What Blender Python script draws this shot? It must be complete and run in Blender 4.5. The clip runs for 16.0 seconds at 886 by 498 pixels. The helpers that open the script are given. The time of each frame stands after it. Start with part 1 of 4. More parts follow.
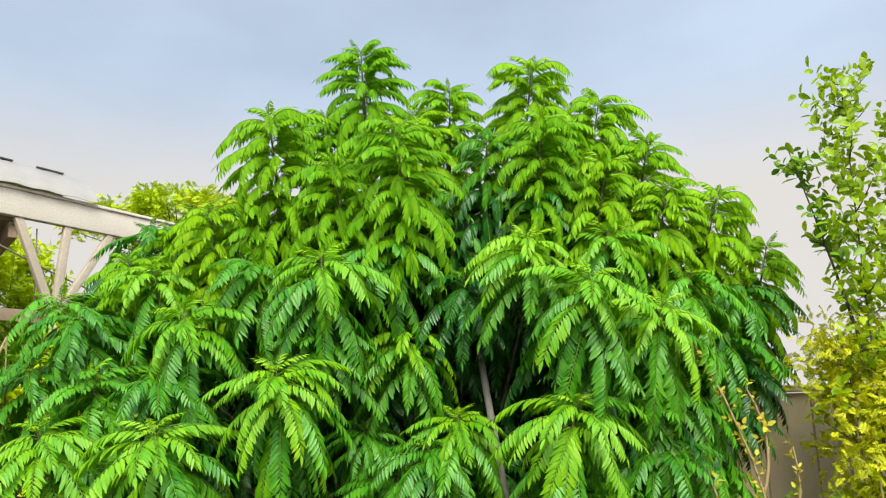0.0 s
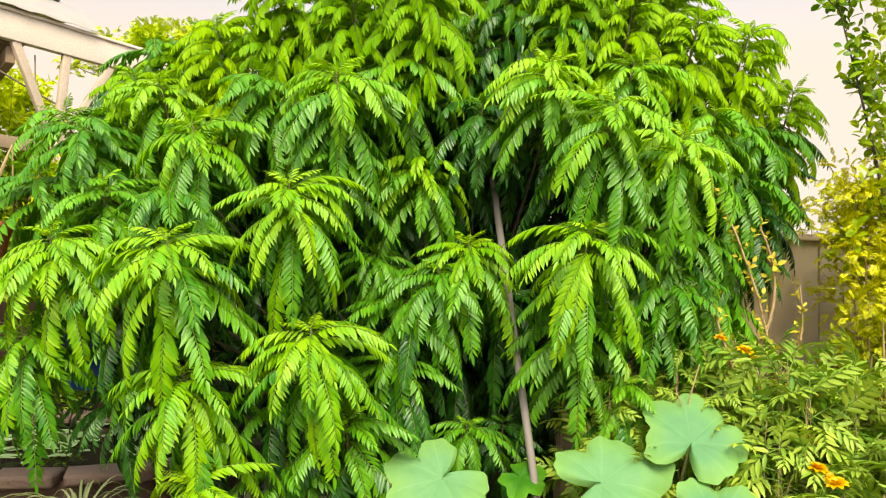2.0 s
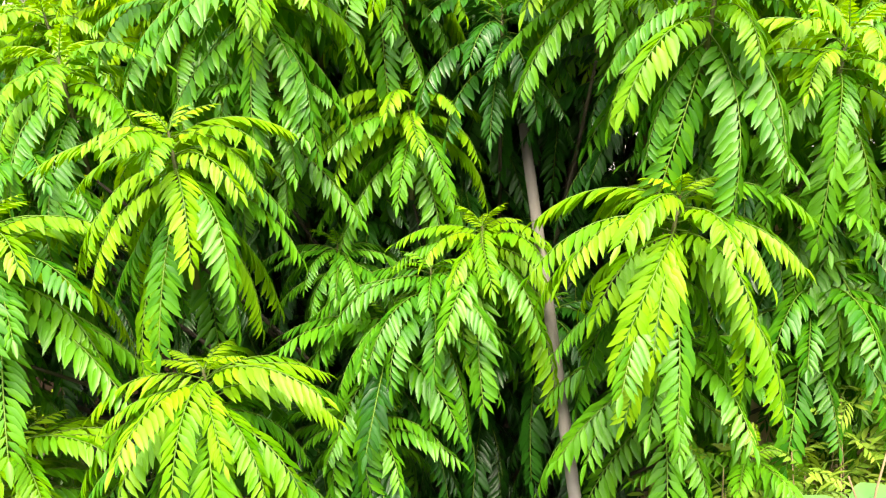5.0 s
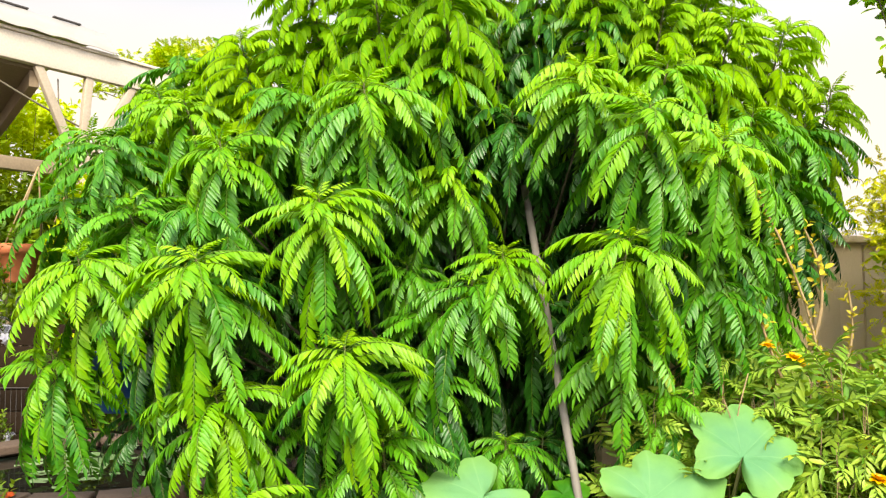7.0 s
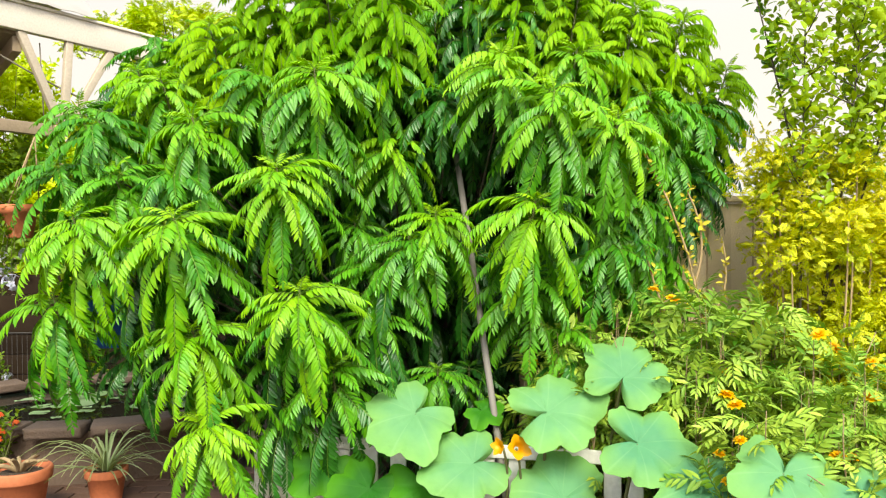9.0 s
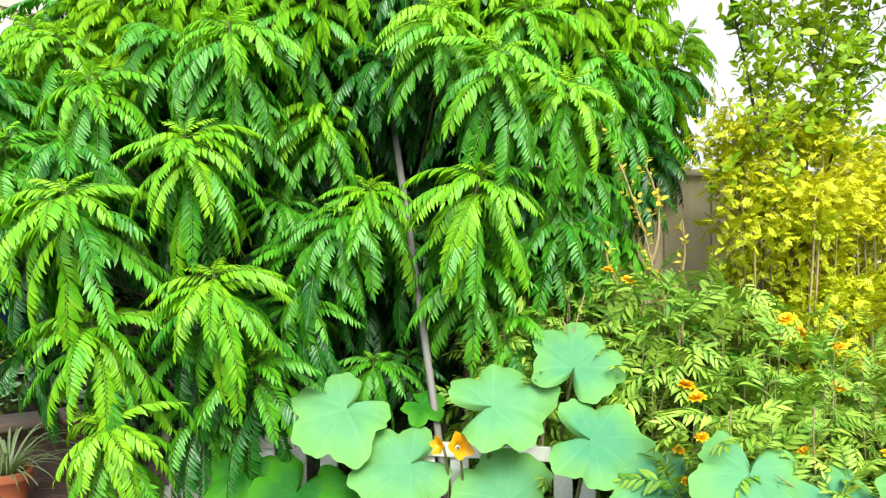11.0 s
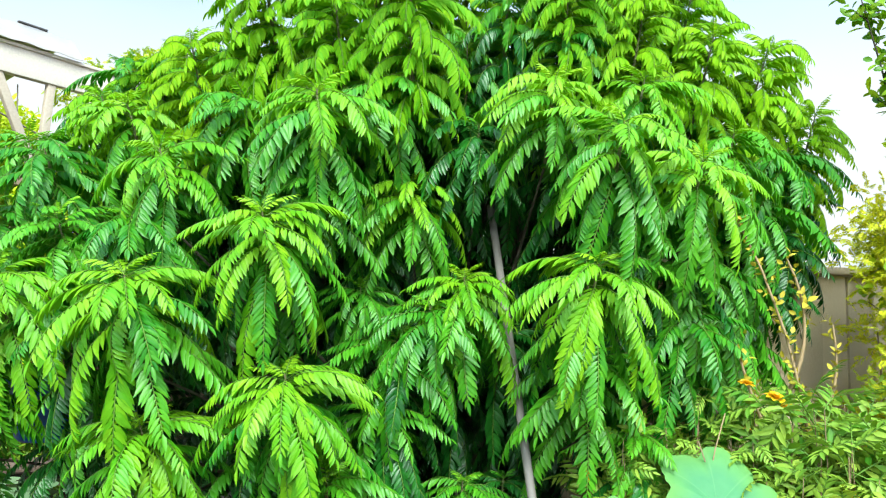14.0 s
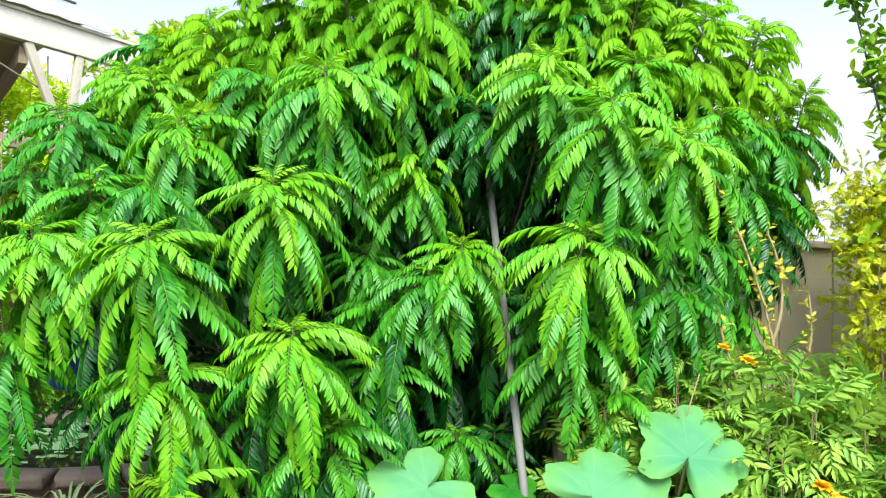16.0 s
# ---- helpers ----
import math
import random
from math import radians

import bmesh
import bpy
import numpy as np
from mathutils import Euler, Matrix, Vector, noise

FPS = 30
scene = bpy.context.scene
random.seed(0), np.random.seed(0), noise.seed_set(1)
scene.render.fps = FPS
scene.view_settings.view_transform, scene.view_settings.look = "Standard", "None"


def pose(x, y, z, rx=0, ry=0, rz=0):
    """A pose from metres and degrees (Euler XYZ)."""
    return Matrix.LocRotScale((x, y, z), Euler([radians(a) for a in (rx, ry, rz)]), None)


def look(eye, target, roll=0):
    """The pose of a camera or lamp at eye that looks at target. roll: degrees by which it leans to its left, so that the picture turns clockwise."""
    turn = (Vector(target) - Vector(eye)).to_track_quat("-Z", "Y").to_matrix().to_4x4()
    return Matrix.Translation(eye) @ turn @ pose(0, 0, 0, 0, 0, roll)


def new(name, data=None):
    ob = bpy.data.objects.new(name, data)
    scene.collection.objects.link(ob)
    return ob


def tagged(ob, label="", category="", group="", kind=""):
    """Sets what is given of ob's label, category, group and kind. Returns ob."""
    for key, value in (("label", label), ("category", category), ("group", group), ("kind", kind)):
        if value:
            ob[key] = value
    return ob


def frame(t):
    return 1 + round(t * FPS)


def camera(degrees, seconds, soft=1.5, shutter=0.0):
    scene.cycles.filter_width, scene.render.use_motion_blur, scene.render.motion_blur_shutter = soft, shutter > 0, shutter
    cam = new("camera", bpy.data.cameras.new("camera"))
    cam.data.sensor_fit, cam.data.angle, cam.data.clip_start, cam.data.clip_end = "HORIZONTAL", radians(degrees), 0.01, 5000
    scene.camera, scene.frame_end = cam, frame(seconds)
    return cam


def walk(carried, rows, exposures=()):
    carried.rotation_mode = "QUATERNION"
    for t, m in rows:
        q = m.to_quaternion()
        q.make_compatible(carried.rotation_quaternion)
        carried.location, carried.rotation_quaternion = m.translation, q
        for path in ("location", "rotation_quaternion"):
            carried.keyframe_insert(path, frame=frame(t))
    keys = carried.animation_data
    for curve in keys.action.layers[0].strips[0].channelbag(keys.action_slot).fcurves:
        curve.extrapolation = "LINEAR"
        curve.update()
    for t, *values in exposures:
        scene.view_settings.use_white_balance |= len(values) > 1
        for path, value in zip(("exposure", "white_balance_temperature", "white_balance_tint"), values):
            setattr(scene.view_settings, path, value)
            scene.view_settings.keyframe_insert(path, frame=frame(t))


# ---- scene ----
cam = camera(60.2, 16.0, soft=1.2)
METRES, EYE, TILT, LEAN, TURN = 4.6, 1.5, 12.0, 1.5, 0.0
ROWS = [
    (0.0, 0.0, 0.0, 0.0, 0.0, 0.0, -0.0),
    (0.5, 0.0044, 0.0021, -0.0055, -2.0, -1.19, -0.27),
    (1.0, -0.0019, 0.0049, -0.012, -2.31, -3.46, -0.75),
    (1.5, -0.0066, 0.0067, -0.021, -0.95, -6.47, -1.72),
    (2.0, -0.0116, 0.009, -0.0359, 0.2, -9.87, -2.58),
    (2.5, -0.0072, 0.0183, -0.0456, 0.77, -12.66, -2.9),
    (3.0, -0.0165, 0.0654, -0.0579, -1.37, -13.46, -1.36),
    (3.5, -0.0376, 0.1159, -0.064, -1.89, -13.42, -0.8),
    (4.0, -0.0227, 0.1541, -0.0815, -2.27, -13.53, -3.76),
    (4.5, 0.0224, 0.2186, -0.0875, 0.49, -10.44, -4.3),
    (5.0, 0.0377, 0.2398, -0.0875, 6.8, -9.06, -0.34),
    (7.5, -0.045, -0.0375, -0.025, -0.16, -8.92, -1.01),
    (8.0, -0.0587, -0.0731, -0.0128, -0.89, -9.3, -1.03),
    (8.5, -0.04, -0.0811, -0.013, -0.45, -10.49, -1.07),
    (9.0, 0.0179, -0.0844, -0.0139, 0.09, -12.55, -1.08),
    (9.5, 0.0395, -0.0809, -0.016, -2.82, -14.77, -1.66),
    (12.0, 0.0313, 0.0252, -0.0375, -3.32, -11.84, -1.65),
    (12.5, 0.0411, 0.0353, -0.0394, 0.92, -9.69, -1.06),
    (13.0, 0.0316, 0.0395, -0.0399, 2.06, -8.01, -1.36),
    (13.5, 0.0087, 0.056, -0.0435, 0.59, -6.63, -2.28),
    (14.0, -0.0054, 0.0688, -0.0471, 0.24, -7.15, -2.49),
    (14.5, -0.0108, 0.0654, -0.0486, 2.35, -8.63, -2.46),
    (15.0, -0.0081, 0.0537, -0.0503, 4.3, -10.85, -3.99),
    (15.5, 0.0083, 0.0423, -0.0511, 2.42, -11.45, -4.82),
    (16.0, 0.0136, 0.0292, -0.0446, 2.05, -9.26, -3.07),
]
EXPOSURES = [(0.0, 0.47, 6900, 1), (1.0, 0.50, 7000, 2), (1.5, 0.60, 7150, 0), (2.0, 0.76, 8500, 9), (2.5, 0.90, 8100, 7), (3.0, 1.02, 7800, 6), (5.0, 1.40, 8000, 7), (7.5, 0.90, 7900, 5), (9.5, 0.87, 7250, 1), (12.0, 0.98, 6250, -5), (16.0, 1.0, 6050, -6)]
walk(cam, [(t, pose(0, 0, EYE, TILT, LEAN, TURN) @ pose(METRES * x, METRES * y, METRES * z, 90 + pitch, roll, yaw)) for t, x, y, z, yaw, pitch, roll in ROWS], EXPOSURES)

# ---- world, sun ----
SUN_EL, SUN_AZ = 43.0, 172.0
world = bpy.data.worlds.new("sky_world")
scene.world = world
world.use_nodes = True
wn, wl = world.node_tree.nodes, world.node_tree.links
wn.clear()
w_out = wn.new("ShaderNodeOutputWorld")
w_bg = wn.new("ShaderNodeBackground")
w_sky = wn.new("ShaderNodeTexSky")
w_sky.sky_type = "NISHITA"
w_sky.sun_disc = False
w_sky.sun_elevation = radians(SUN_EL)
w_sky.sun_rotation = radians(SUN_AZ)
w_tc = wn.new("ShaderNodeTexCoord")
w_map = wn.new("ShaderNodeMapping")
w_map.inputs["Scale"].default_value = (1.0, 1.0, 2.2)
w_noise = wn.new("ShaderNodeTexNoise")
w_noise.inputs["Scale"].default_value = 1.3
w_noise.inputs["Detail"].default_value = 5.0
w_noise.inputs["Roughness"].default_value = 0.5
w_ramp = wn.new("ShaderNodeValToRGB")
w_ramp.color_ramp.elements[0].position = 0.34
w_ramp.color_ramp.elements[0].color = (0.55, 0.55, 0.55, 1)
w_ramp.color_ramp.elements[1].position = 0.62
w_ramp.color_ramp.elements[1].color = (0.88, 0.88, 0.88, 1)
w_mix = wn.new("ShaderNodeMix")
w_mix.data_type = "RGBA"
w_mix.inputs[7].default_value = (9.4, 11.0, 15.0, 1)
wl.new(w_tc.outputs["Generated"], w_map.inputs["Vector"])
wl.new(w_map.outputs["Vector"], w_noise.inputs["Vector"])
wl.new(w_noise.outputs["Fac"], w_ramp.inputs["Fac"])
wl.new(w_ramp.outputs["Color"], w_mix.inputs["Factor"])
wl.new(w_sky.outputs["Color"], w_mix.inputs[6])
w_sep = wn.new("ShaderNodeSeparateXYZ")
w_haze = wn.new("ShaderNodeMapRange")
w_haze.interpolation_type = "SMOOTHSTEP"
w_haze.inputs["From Min"].default_value = 0.24
w_haze.inputs["From Max"].default_value = 0.42
w_haze.inputs["To Min"].default_value = 0.92
w_haze.inputs["To Max"].default_value = 0.0
w_low = wn.new("ShaderNodeMix")
w_low.data_type = "RGBA"
w_low.inputs[7].default_value = (10.9, 10.1, 10.4, 1)
wl.new(w_tc.outputs["Generated"], w_sep.inputs[0])
wl.new(w_sep.outputs["Z"], w_haze.inputs["Value"])
wl.new(w_haze.outputs["Result"], w_low.inputs["Factor"])
wl.new(w_mix.outputs[2], w_low.inputs[6])
# thin cloud grows brighter towards the sun
el, az = radians(SUN_EL), radians(SUN_AZ)
sun_way = Vector((math.sin(az) * math.cos(el), math.cos(az) * math.cos(el), math.sin(el)))
w_dot = wn.new("ShaderNodeVectorMath")
w_dot.operation = "DOT_PRODUCT"
w_dot.inputs[1].default_value = sun_way
w_glow = wn.new("ShaderNodeMapRange")
w_glow.interpolation_type = "SMOOTHSTEP"
w_glow.inputs["From Min"].default_value = 0.30
w_glow.inputs["From Max"].default_value = 1.0
w_glow.inputs["To Min"].default_value = 1.0
w_glow.inputs["To Max"].default_value = 2.8
w_mul = wn.new("ShaderNodeVectorMath")
w_mul.operation = "SCALE"
wl.new(w_tc.outputs["Generated"], w_dot.inputs[0])
wl.new(w_dot.outputs["Value"], w_glow.inputs["Value"])
wl.new(w_low.outputs[2], w_mul.inputs[0])
wl.new(w_glow.outputs["Result"], w_mul.inputs["Scale"])
wl.new(w_mul.outputs["Vector"], w_bg.inputs["Color"])
w_bg.inputs["Strength"].default_value = 0.0535
wl.new(w_bg.outputs["Background"], w_out.inputs["Surface"])

sun = new("sun", bpy.data.lights.new("sun", "SUN"))
sun.data.energy = 3.7
sun.data.angle = radians(28)
sun.data.color = (1.0, 0.95, 0.86)
sun.matrix_world = look(sun_way * 20, (0, 0, 0))


# ---- small builders ----
class Mesh:
    """Collects vertices, faces, materials and, where wanted, a flat map of the surface."""

    def __init__(self):
        self.v, self.f, self.m, self.uv = [], [], [], []

    def face(self, ids, mat=0):
        self.f.append(tuple(ids))
        self.m.append(mat)

    def add(self, pts):
        k = len(self.v)
        self.v.extend([tuple(p) for p in pts])
        return k

    def join(self, other, m, mat_shift=0):
        k = len(self.v)
        self.v.extend([tuple(m @ Vector(p)) for p in other.v])
        for ids, mi in zip(other.f, other.m):
            self.f.append(tuple(i + k for i in ids))
            self.m.append(mi + mat_shift)

    def data(self, name, mats, smooth=True):
        me = bpy.data.meshes.new(name)
        me.from_pydata(self.v, [], self.f)
        for mat in mats:
            me.materials.append(mat)
        me.polygons.foreach_set("material_index", self.m)
        me.polygons.foreach_set("use_smooth", [smooth] * len(self.f))
        if self.uv:
            layer = me.uv_layers.new(name="flat")
            idx = np.empty(len(me.loops), dtype=np.int32)
            me.loops.foreach_get("vertex_index", idx)
            layer.data.foreach_set("uv", np.array(self.uv, dtype=np.float32)[idx].ravel())
        me.update()
        return me


def thing(name, label, category, at=(0, 0, 0), group="", kind=""):
    ob = new(name)
    ob.empty_display_size = 0.1
    ob.location = at
    return tagged(ob, label, category, group, kind)


def part(name, mesh, mats, parent, label="", m=None, smooth=True):
    """One mesh object under a thing or a part. mesh: a Mesh, a bmesh or finished mesh data."""
    mats = mats if isinstance(mats, (list, tuple)) else [mats]
    if isinstance(mesh, Mesh):
        me = mesh.data(name, mats, smooth)
    elif isinstance(mesh, bmesh.types.BMesh):
        me = bpy.data.meshes.new(name)
        mesh.to_mesh(me)
        mesh.free()
        for mat in mats:
            me.materials.append(mat)
        for p in me.polygons:
            p.use_smooth = smooth
    else:
        me = mesh
    ob = new(name, me)
    if parent is not None:
        ob.parent = parent
    if m is not None:
        ob.matrix_basis = m
    return tagged(ob, label)


def bm_box(size, at=(0, 0, 0), bevel=0.0, m=None):
    bm = bmesh.new()
    bmesh.ops.create_cube(bm, size=1)
    bmesh.ops.scale(bm, vec=size, verts=bm.verts)
    if bevel:
        bmesh.ops.bevel(bm, geom=bm.edges[:], offset=bevel, segments=2, affect="EDGES", profile=0.6)
    bmesh.ops.translate(bm, vec=at, verts=bm.verts)
    if m is not None:
        bmesh.ops.transform(bm, matrix=m, verts=bm.verts)
    return bm


def frame_at(d, up=Vector((0, 0, 1))):
    d = Vector(d).normalized()
    s = d.cross(up)
    s = s.normalized() if s.length > 1e-4 else Vector((1, 0, 0))
    return d, s, s.cross(d)


def tube(ms, pts, radii, sides=6, mat=0, cap=True):
    """A swept round rod with a radius at each point."""
    pts = [Vector(p) for p in pts]
    rings = []
    for i, p in enumerate(pts):
        d, s, u = frame_at(pts[min(i + 1, len(pts) - 1)] - pts[max(i - 1, 0)], Vector((0.13, 0.27, 0.95)))
        r = radii[i] if isinstance(radii, (list, tuple)) else radii
        rings.append(ms.add([p + (s * math.cos(a) + u * math.sin(a)) * r for a in [2 * math.pi * k / sides for k in range(sides)]]))
    for a, b in zip(rings, rings[1:]):
        for k in range(sides):
            j = (k + 1) % sides
            ms.face((a + k, a + j, b + j, b + k), mat)
    if cap:
        ms.face([rings[0] + k for k in range(sides)][::-1], mat)
        ms.face([rings[-1] + k for k in range(sides)], mat)


def lathe(ms, profile, sides=32, mat=0):
    """A turned body: (radius, height) from bottom to top; radius 0 closes it."""
    rings = []
    for r, z in profile:
        if r <= 1e-6:
            rings.append([ms.add([(0, 0, z)])] * sides)
        else:
            k = ms.add([(r * math.cos(2 * math.pi * i / sides), r * math.sin(2 * math.pi * i / sides), z) for i in range(sides)])
            rings.append(list(range(k, k + sides)))
    for a, b in zip(rings, rings[1:]):
        for i in range(sides):
            j = (i + 1) % sides
            ids = []
            for q in (a[i], a[j], b[j], b[i]):
                if q not in ids:
                    ids.append(q)
            if len(ids) > 2:
                ms.face(ids, mat)


def bow(a, b, sag, n=8):
    """Points from a to b with the middle pushed by sag."""
    a, b, sag = Vector(a), Vector(b), Vector(sag)
    return [a.lerp(b, i / n) + sag * (4 * (i / n) * (1 - i / n)) for i in range(n + 1)]


# ---- materials ----
def node_mat(name):
    mat = bpy.data.materials.new(name)
    mat.use_nodes = True
    n, l = mat.node_tree.nodes, mat.node_tree.links
    return mat, n, l, n["Principled BSDF"]


def noise_node(n, l, scale, detail=4.0, kind="Object"):
    tc = n.new("ShaderNodeTexCoord")
    t = n.new("ShaderNodeTexNoise")
    t.inputs["Scale"].default_value = scale
    t.inputs["Detail"].default_value = detail
    l.new(tc.outputs[kind], t.inputs["Vector"])
    return t


def mixed(n, l, fac, a, b, how="MIX"):
    m = n.new("ShaderNodeMix")
    m.data_type = "RGBA"
    m.blend_type = how
    for sock, v in ((m.inputs["Factor"], fac), (m.inputs[6], a), (m.inputs[7], b)):
        if isinstance(v, (int, float)):
            sock.default_value = v
        elif isinstance(v, tuple):
            sock.default_value = (*v, 1) if len(v) == 3 else v
        else:
            l.new(v, sock)
    return m.outputs[2]


def leaf_mat(name, dark, light, rough=0.4, glow=0.35, spread=1.0, back=None, gloss=0.36):
    """A leaf: colour differs from leaf to leaf and from branch to branch, and daylight shines through."""
    mat, n, l, bsdf = node_mat(name)
    info, geo = n.new("ShaderNodeObjectInfo"), n.new("ShaderNodeNewGeometry")
    add = n.new("ShaderNodeMath")
    add.operation = "MULTIPLY_ADD"
    l.new(info.outputs["Random"], add.inputs[0])
    add.inputs[1].default_value = 0.45 * spread
    half = n.new("ShaderNodeMath")
    half.operation = "MULTIPLY"
    l.new(geo.outputs["Random Per Island"], half.inputs[0])
    half.inputs[1].default_value = 0.45 * spread
    l.new(half.outputs[0], add.inputs[2])
    tex = noise_node(n, l, 60.0, 3.0)
    col = mixed(n, l, add.outputs[0], dark, light)
    col = mixed(n, l, tex.outputs["Fac"], mixed(n, l, 1.0, col, (0.72, 0.78, 0.8), "MULTIPLY"), col)
    l.new(col, bsdf.inputs["Base Color"])
    bsdf.inputs["Roughness"].default_value = rough
    bsdf.inputs["Specular IOR Level"].default_value = gloss
    bump = n.new("ShaderNodeBump")
    bump.inputs["Strength"].default_value = 0.15
    bump.inputs["Distance"].default_value = 0.004
    l.new(tex.outputs["Fac"], bump.inputs["Height"])
    l.new(bump.outputs["Normal"], bsdf.inputs["Normal"])
    tr = n.new("ShaderNodeBsdfTranslucent")
    l.new(mixed(n, l, 1.0, col, back or (1.25, 1.1, 0.35), "MULTIPLY"), tr.inputs["Color"])
    mx = n.new("ShaderNodeMixShader")
    mx.inputs["Fac"].default_value = glow
    l.new(bsdf.outputs["BSDF"], mx.inputs[1])
    l.new(tr.outputs["BSDF"], mx.inputs[2])
    l.new(mx.outputs["Shader"], n["Material Output"].inputs["Surface"])
    return mat


def plain_mat(name, a, b, scale=8.0, rough=0.7, bump=0.2, dist=0.005, metal=0.0, fine=60.0, vary=0.25, stretch=None):
    """A worn surface: two colours mixed by a broad stain and a fine grain, uneven from piece to piece."""
    mat, n, l, bsdf = node_mat(name)
    broad, grain = noise_node(n, l, scale, 5.0), noise_node(n, l, fine, 6.0)
    if stretch:
        tc, mp = n.new("ShaderNodeTexCoord"), n.new("ShaderNodeMapping")
        mp.inputs["Scale"].default_value = stretch
        l.new(tc.outputs["Object"], mp.inputs["Vector"])
        l.new(mp.outputs["Vector"], grain.inputs["Vector"])
    col = mixed(n, l, broad.outputs["Fac"], a, b)
    col = mixed(n, l, grain.outputs["Fac"], mixed(n, l, 1.0, col, (0.62, 0.62, 0.62), "MULTIPLY"), col)
    if vary:
        info, hsv = n.new("ShaderNodeObjectInfo"), n.new("ShaderNodeHueSaturation")
        rng = n.new("ShaderNodeMapRange")
        rng.inputs["To Min"].default_value = 1 - vary
        rng.inputs["To Max"].default_value = 1 + vary
        l.new(info.outputs["Random"], rng.inputs["Value"])
        l.new(rng.outputs["Result"], hsv.inputs["Value"])
        l.new(col, hsv.inputs["Color"])
        col = hsv.outputs["Color"]
    l.new(col, bsdf.inputs["Base Color"])
    bsdf.inputs["Roughness"].default_value = rough
    bsdf.inputs["Metallic"].default_value = metal
    bp = n.new("ShaderNodeBump")
    bp.inputs["Strength"].default_value = bump
    bp.inputs["Distance"].default_value = dist
    l.new(grain.outputs["Fac"], bp.inputs["Height"])
    l.new(bp.outputs["Normal"], bsdf.inputs["Normal"])
    return mat


# older glossy leaf, darkened further: the crown's inner shade is put into its colour
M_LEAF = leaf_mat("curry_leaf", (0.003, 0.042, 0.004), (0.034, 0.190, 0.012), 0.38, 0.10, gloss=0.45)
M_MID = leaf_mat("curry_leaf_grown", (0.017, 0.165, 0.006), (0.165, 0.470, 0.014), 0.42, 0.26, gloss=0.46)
M_YOUNG = leaf_mat("curry_leaf_young", (0.220, 0.500, 0.008), (0.420, 0.660, 0.025), 0.45, 0.35)
M_TIP = leaf_mat("curry_leaf_flush", (0.080, 0.340, 0.005), (0.350, 0.620, 0.016), 0.46, 0.32, gloss=0.40)
M_PLUME = leaf_mat("curry_leaf_high", (0.120, 0.375, 0.004), (0.375, 0.610, 0.010), 0.58, 0.36, gloss=0.18)
M_RACHIS = plain_mat("leaf_stalk", (0.10, 0.24, 0.015), (0.18, 0.30, 0.03), 20, 0.6, vary=0)
M_TWIG = plain_mat("green_twig", (0.09, 0.12, 0.03), (0.14, 0.12, 0.05), 20, 0.7, vary=0)
M_BARK = plain_mat("bark", (0.07, 0.06, 0.04), (0.13, 0.11, 0.08), 9, 0.9, 0.6, 0.01, stretch=(50, 50, 9))
M_MARI = leaf_mat("marigold_leaf", (0.065, 0.24, 0.011), (0.54, 0.66, 0.09), 0.5, 0.24)
M_YELLOW = leaf_mat("yellow_shrub_leaf", (0.40, 0.52, 0.012), (0.94, 0.80, 0.025), 0.5, 0.28)
M_CITRUS = leaf_mat("round_leaf", (0.07, 0.22, 0.005), (0.50, 0.63, 0.02), 0.40, 0.30)
M_BACK = leaf_mat("garden_leaf", (0.05, 0.15, 0.005), (0.27, 0.39, 0.012), 0.5, 0.30)
M_FEATHER = leaf_mat("feathery_leaf", (0.38, 0.58, 0.006), (0.66, 0.74, 0.015), 0.5, 0.34)
M_CURLED = leaf_mat("curled_dry_leaf", (0.36, 0.28, 0.02), (0.66, 0.54, 0.05), 0.6, 0.2)
M_GRASSY = leaf_mat("strap_leaf", (0.16, 0.24, 0.06), (0.50, 0.55, 0.30), 0.4, 0.25)
M_DRY = plain_mat("dry_stem", (0.24, 0.17, 0.09), (0.42, 0.30, 0.16), 15, 0.85, vary=0.2)
M_STAKE = plain_mat("grey_stake", (0.20, 0.18, 0.16), (0.31, 0.28, 0.25), 5, 0.7, 0.2, stretch=(90, 90, 6))
M_FENCE = plain_mat("fence_timber", (0.66, 0.50, 0.30), (0.78, 0.63, 0.42), 3, 0.85, 0.4, 0.006, stretch=(60, 60, 4), vary=0.18)
M_CREAM = plain_mat("cream_paint", (0.76, 0.67, 0.56), (0.84, 0.76, 0.66), 4, 0.5, 0.08, vary=0.03)
# copy of the cream paint with the shade under the beam put into it
M_BRACE = plain_mat("shaded_cream_paint", (0.46, 0.38, 0.29), (0.58, 0.49, 0.39), 5, 0.6, 0.1, vary=0.05)
M_CEIL = plain_mat("patio_ceiling", (0.26, 0.19, 0.12), (0.36, 0.27, 0.18), 4, 0.8, 0.2, vary=0.1)
M_ROOF = plain_mat("roof_sheet", (0.42, 0.38, 0.34), (0.55, 0.50, 0.45), 3, 0.45, 0.1, metal=0.2, vary=0)
M_DARKGAP = plain_mat("black_wire_and_gap", (0.05, 0.05, 0.05), (0.09, 0.08, 0.08), 10, 0.8, vary=0)
M_WHITE = plain_mat("white_paint", (0.60, 0.58, 0.55), (0.74, 0.73, 0.70), 7, 0.5, 0.1, vary=0.05)
M_TERRA = plain_mat("terracotta", (0.50, 0.135, 0.050), (0.62, 0.20, 0.085), 9, 0.75, 0.15, vary=0.1)
M_SOIL = plain_mat("soil", (0.045, 0.032, 0.022), (0.10, 0.07, 0.045), 12, 0.95, 0.8, 0.02, vary=0)
M_BRICK = plain_mat("paving_brick", (0.12, 0.060, 0.040), (0.21, 0.115, 0.078), 9, 0.85, 0.3, 0.006, vary=0.3)
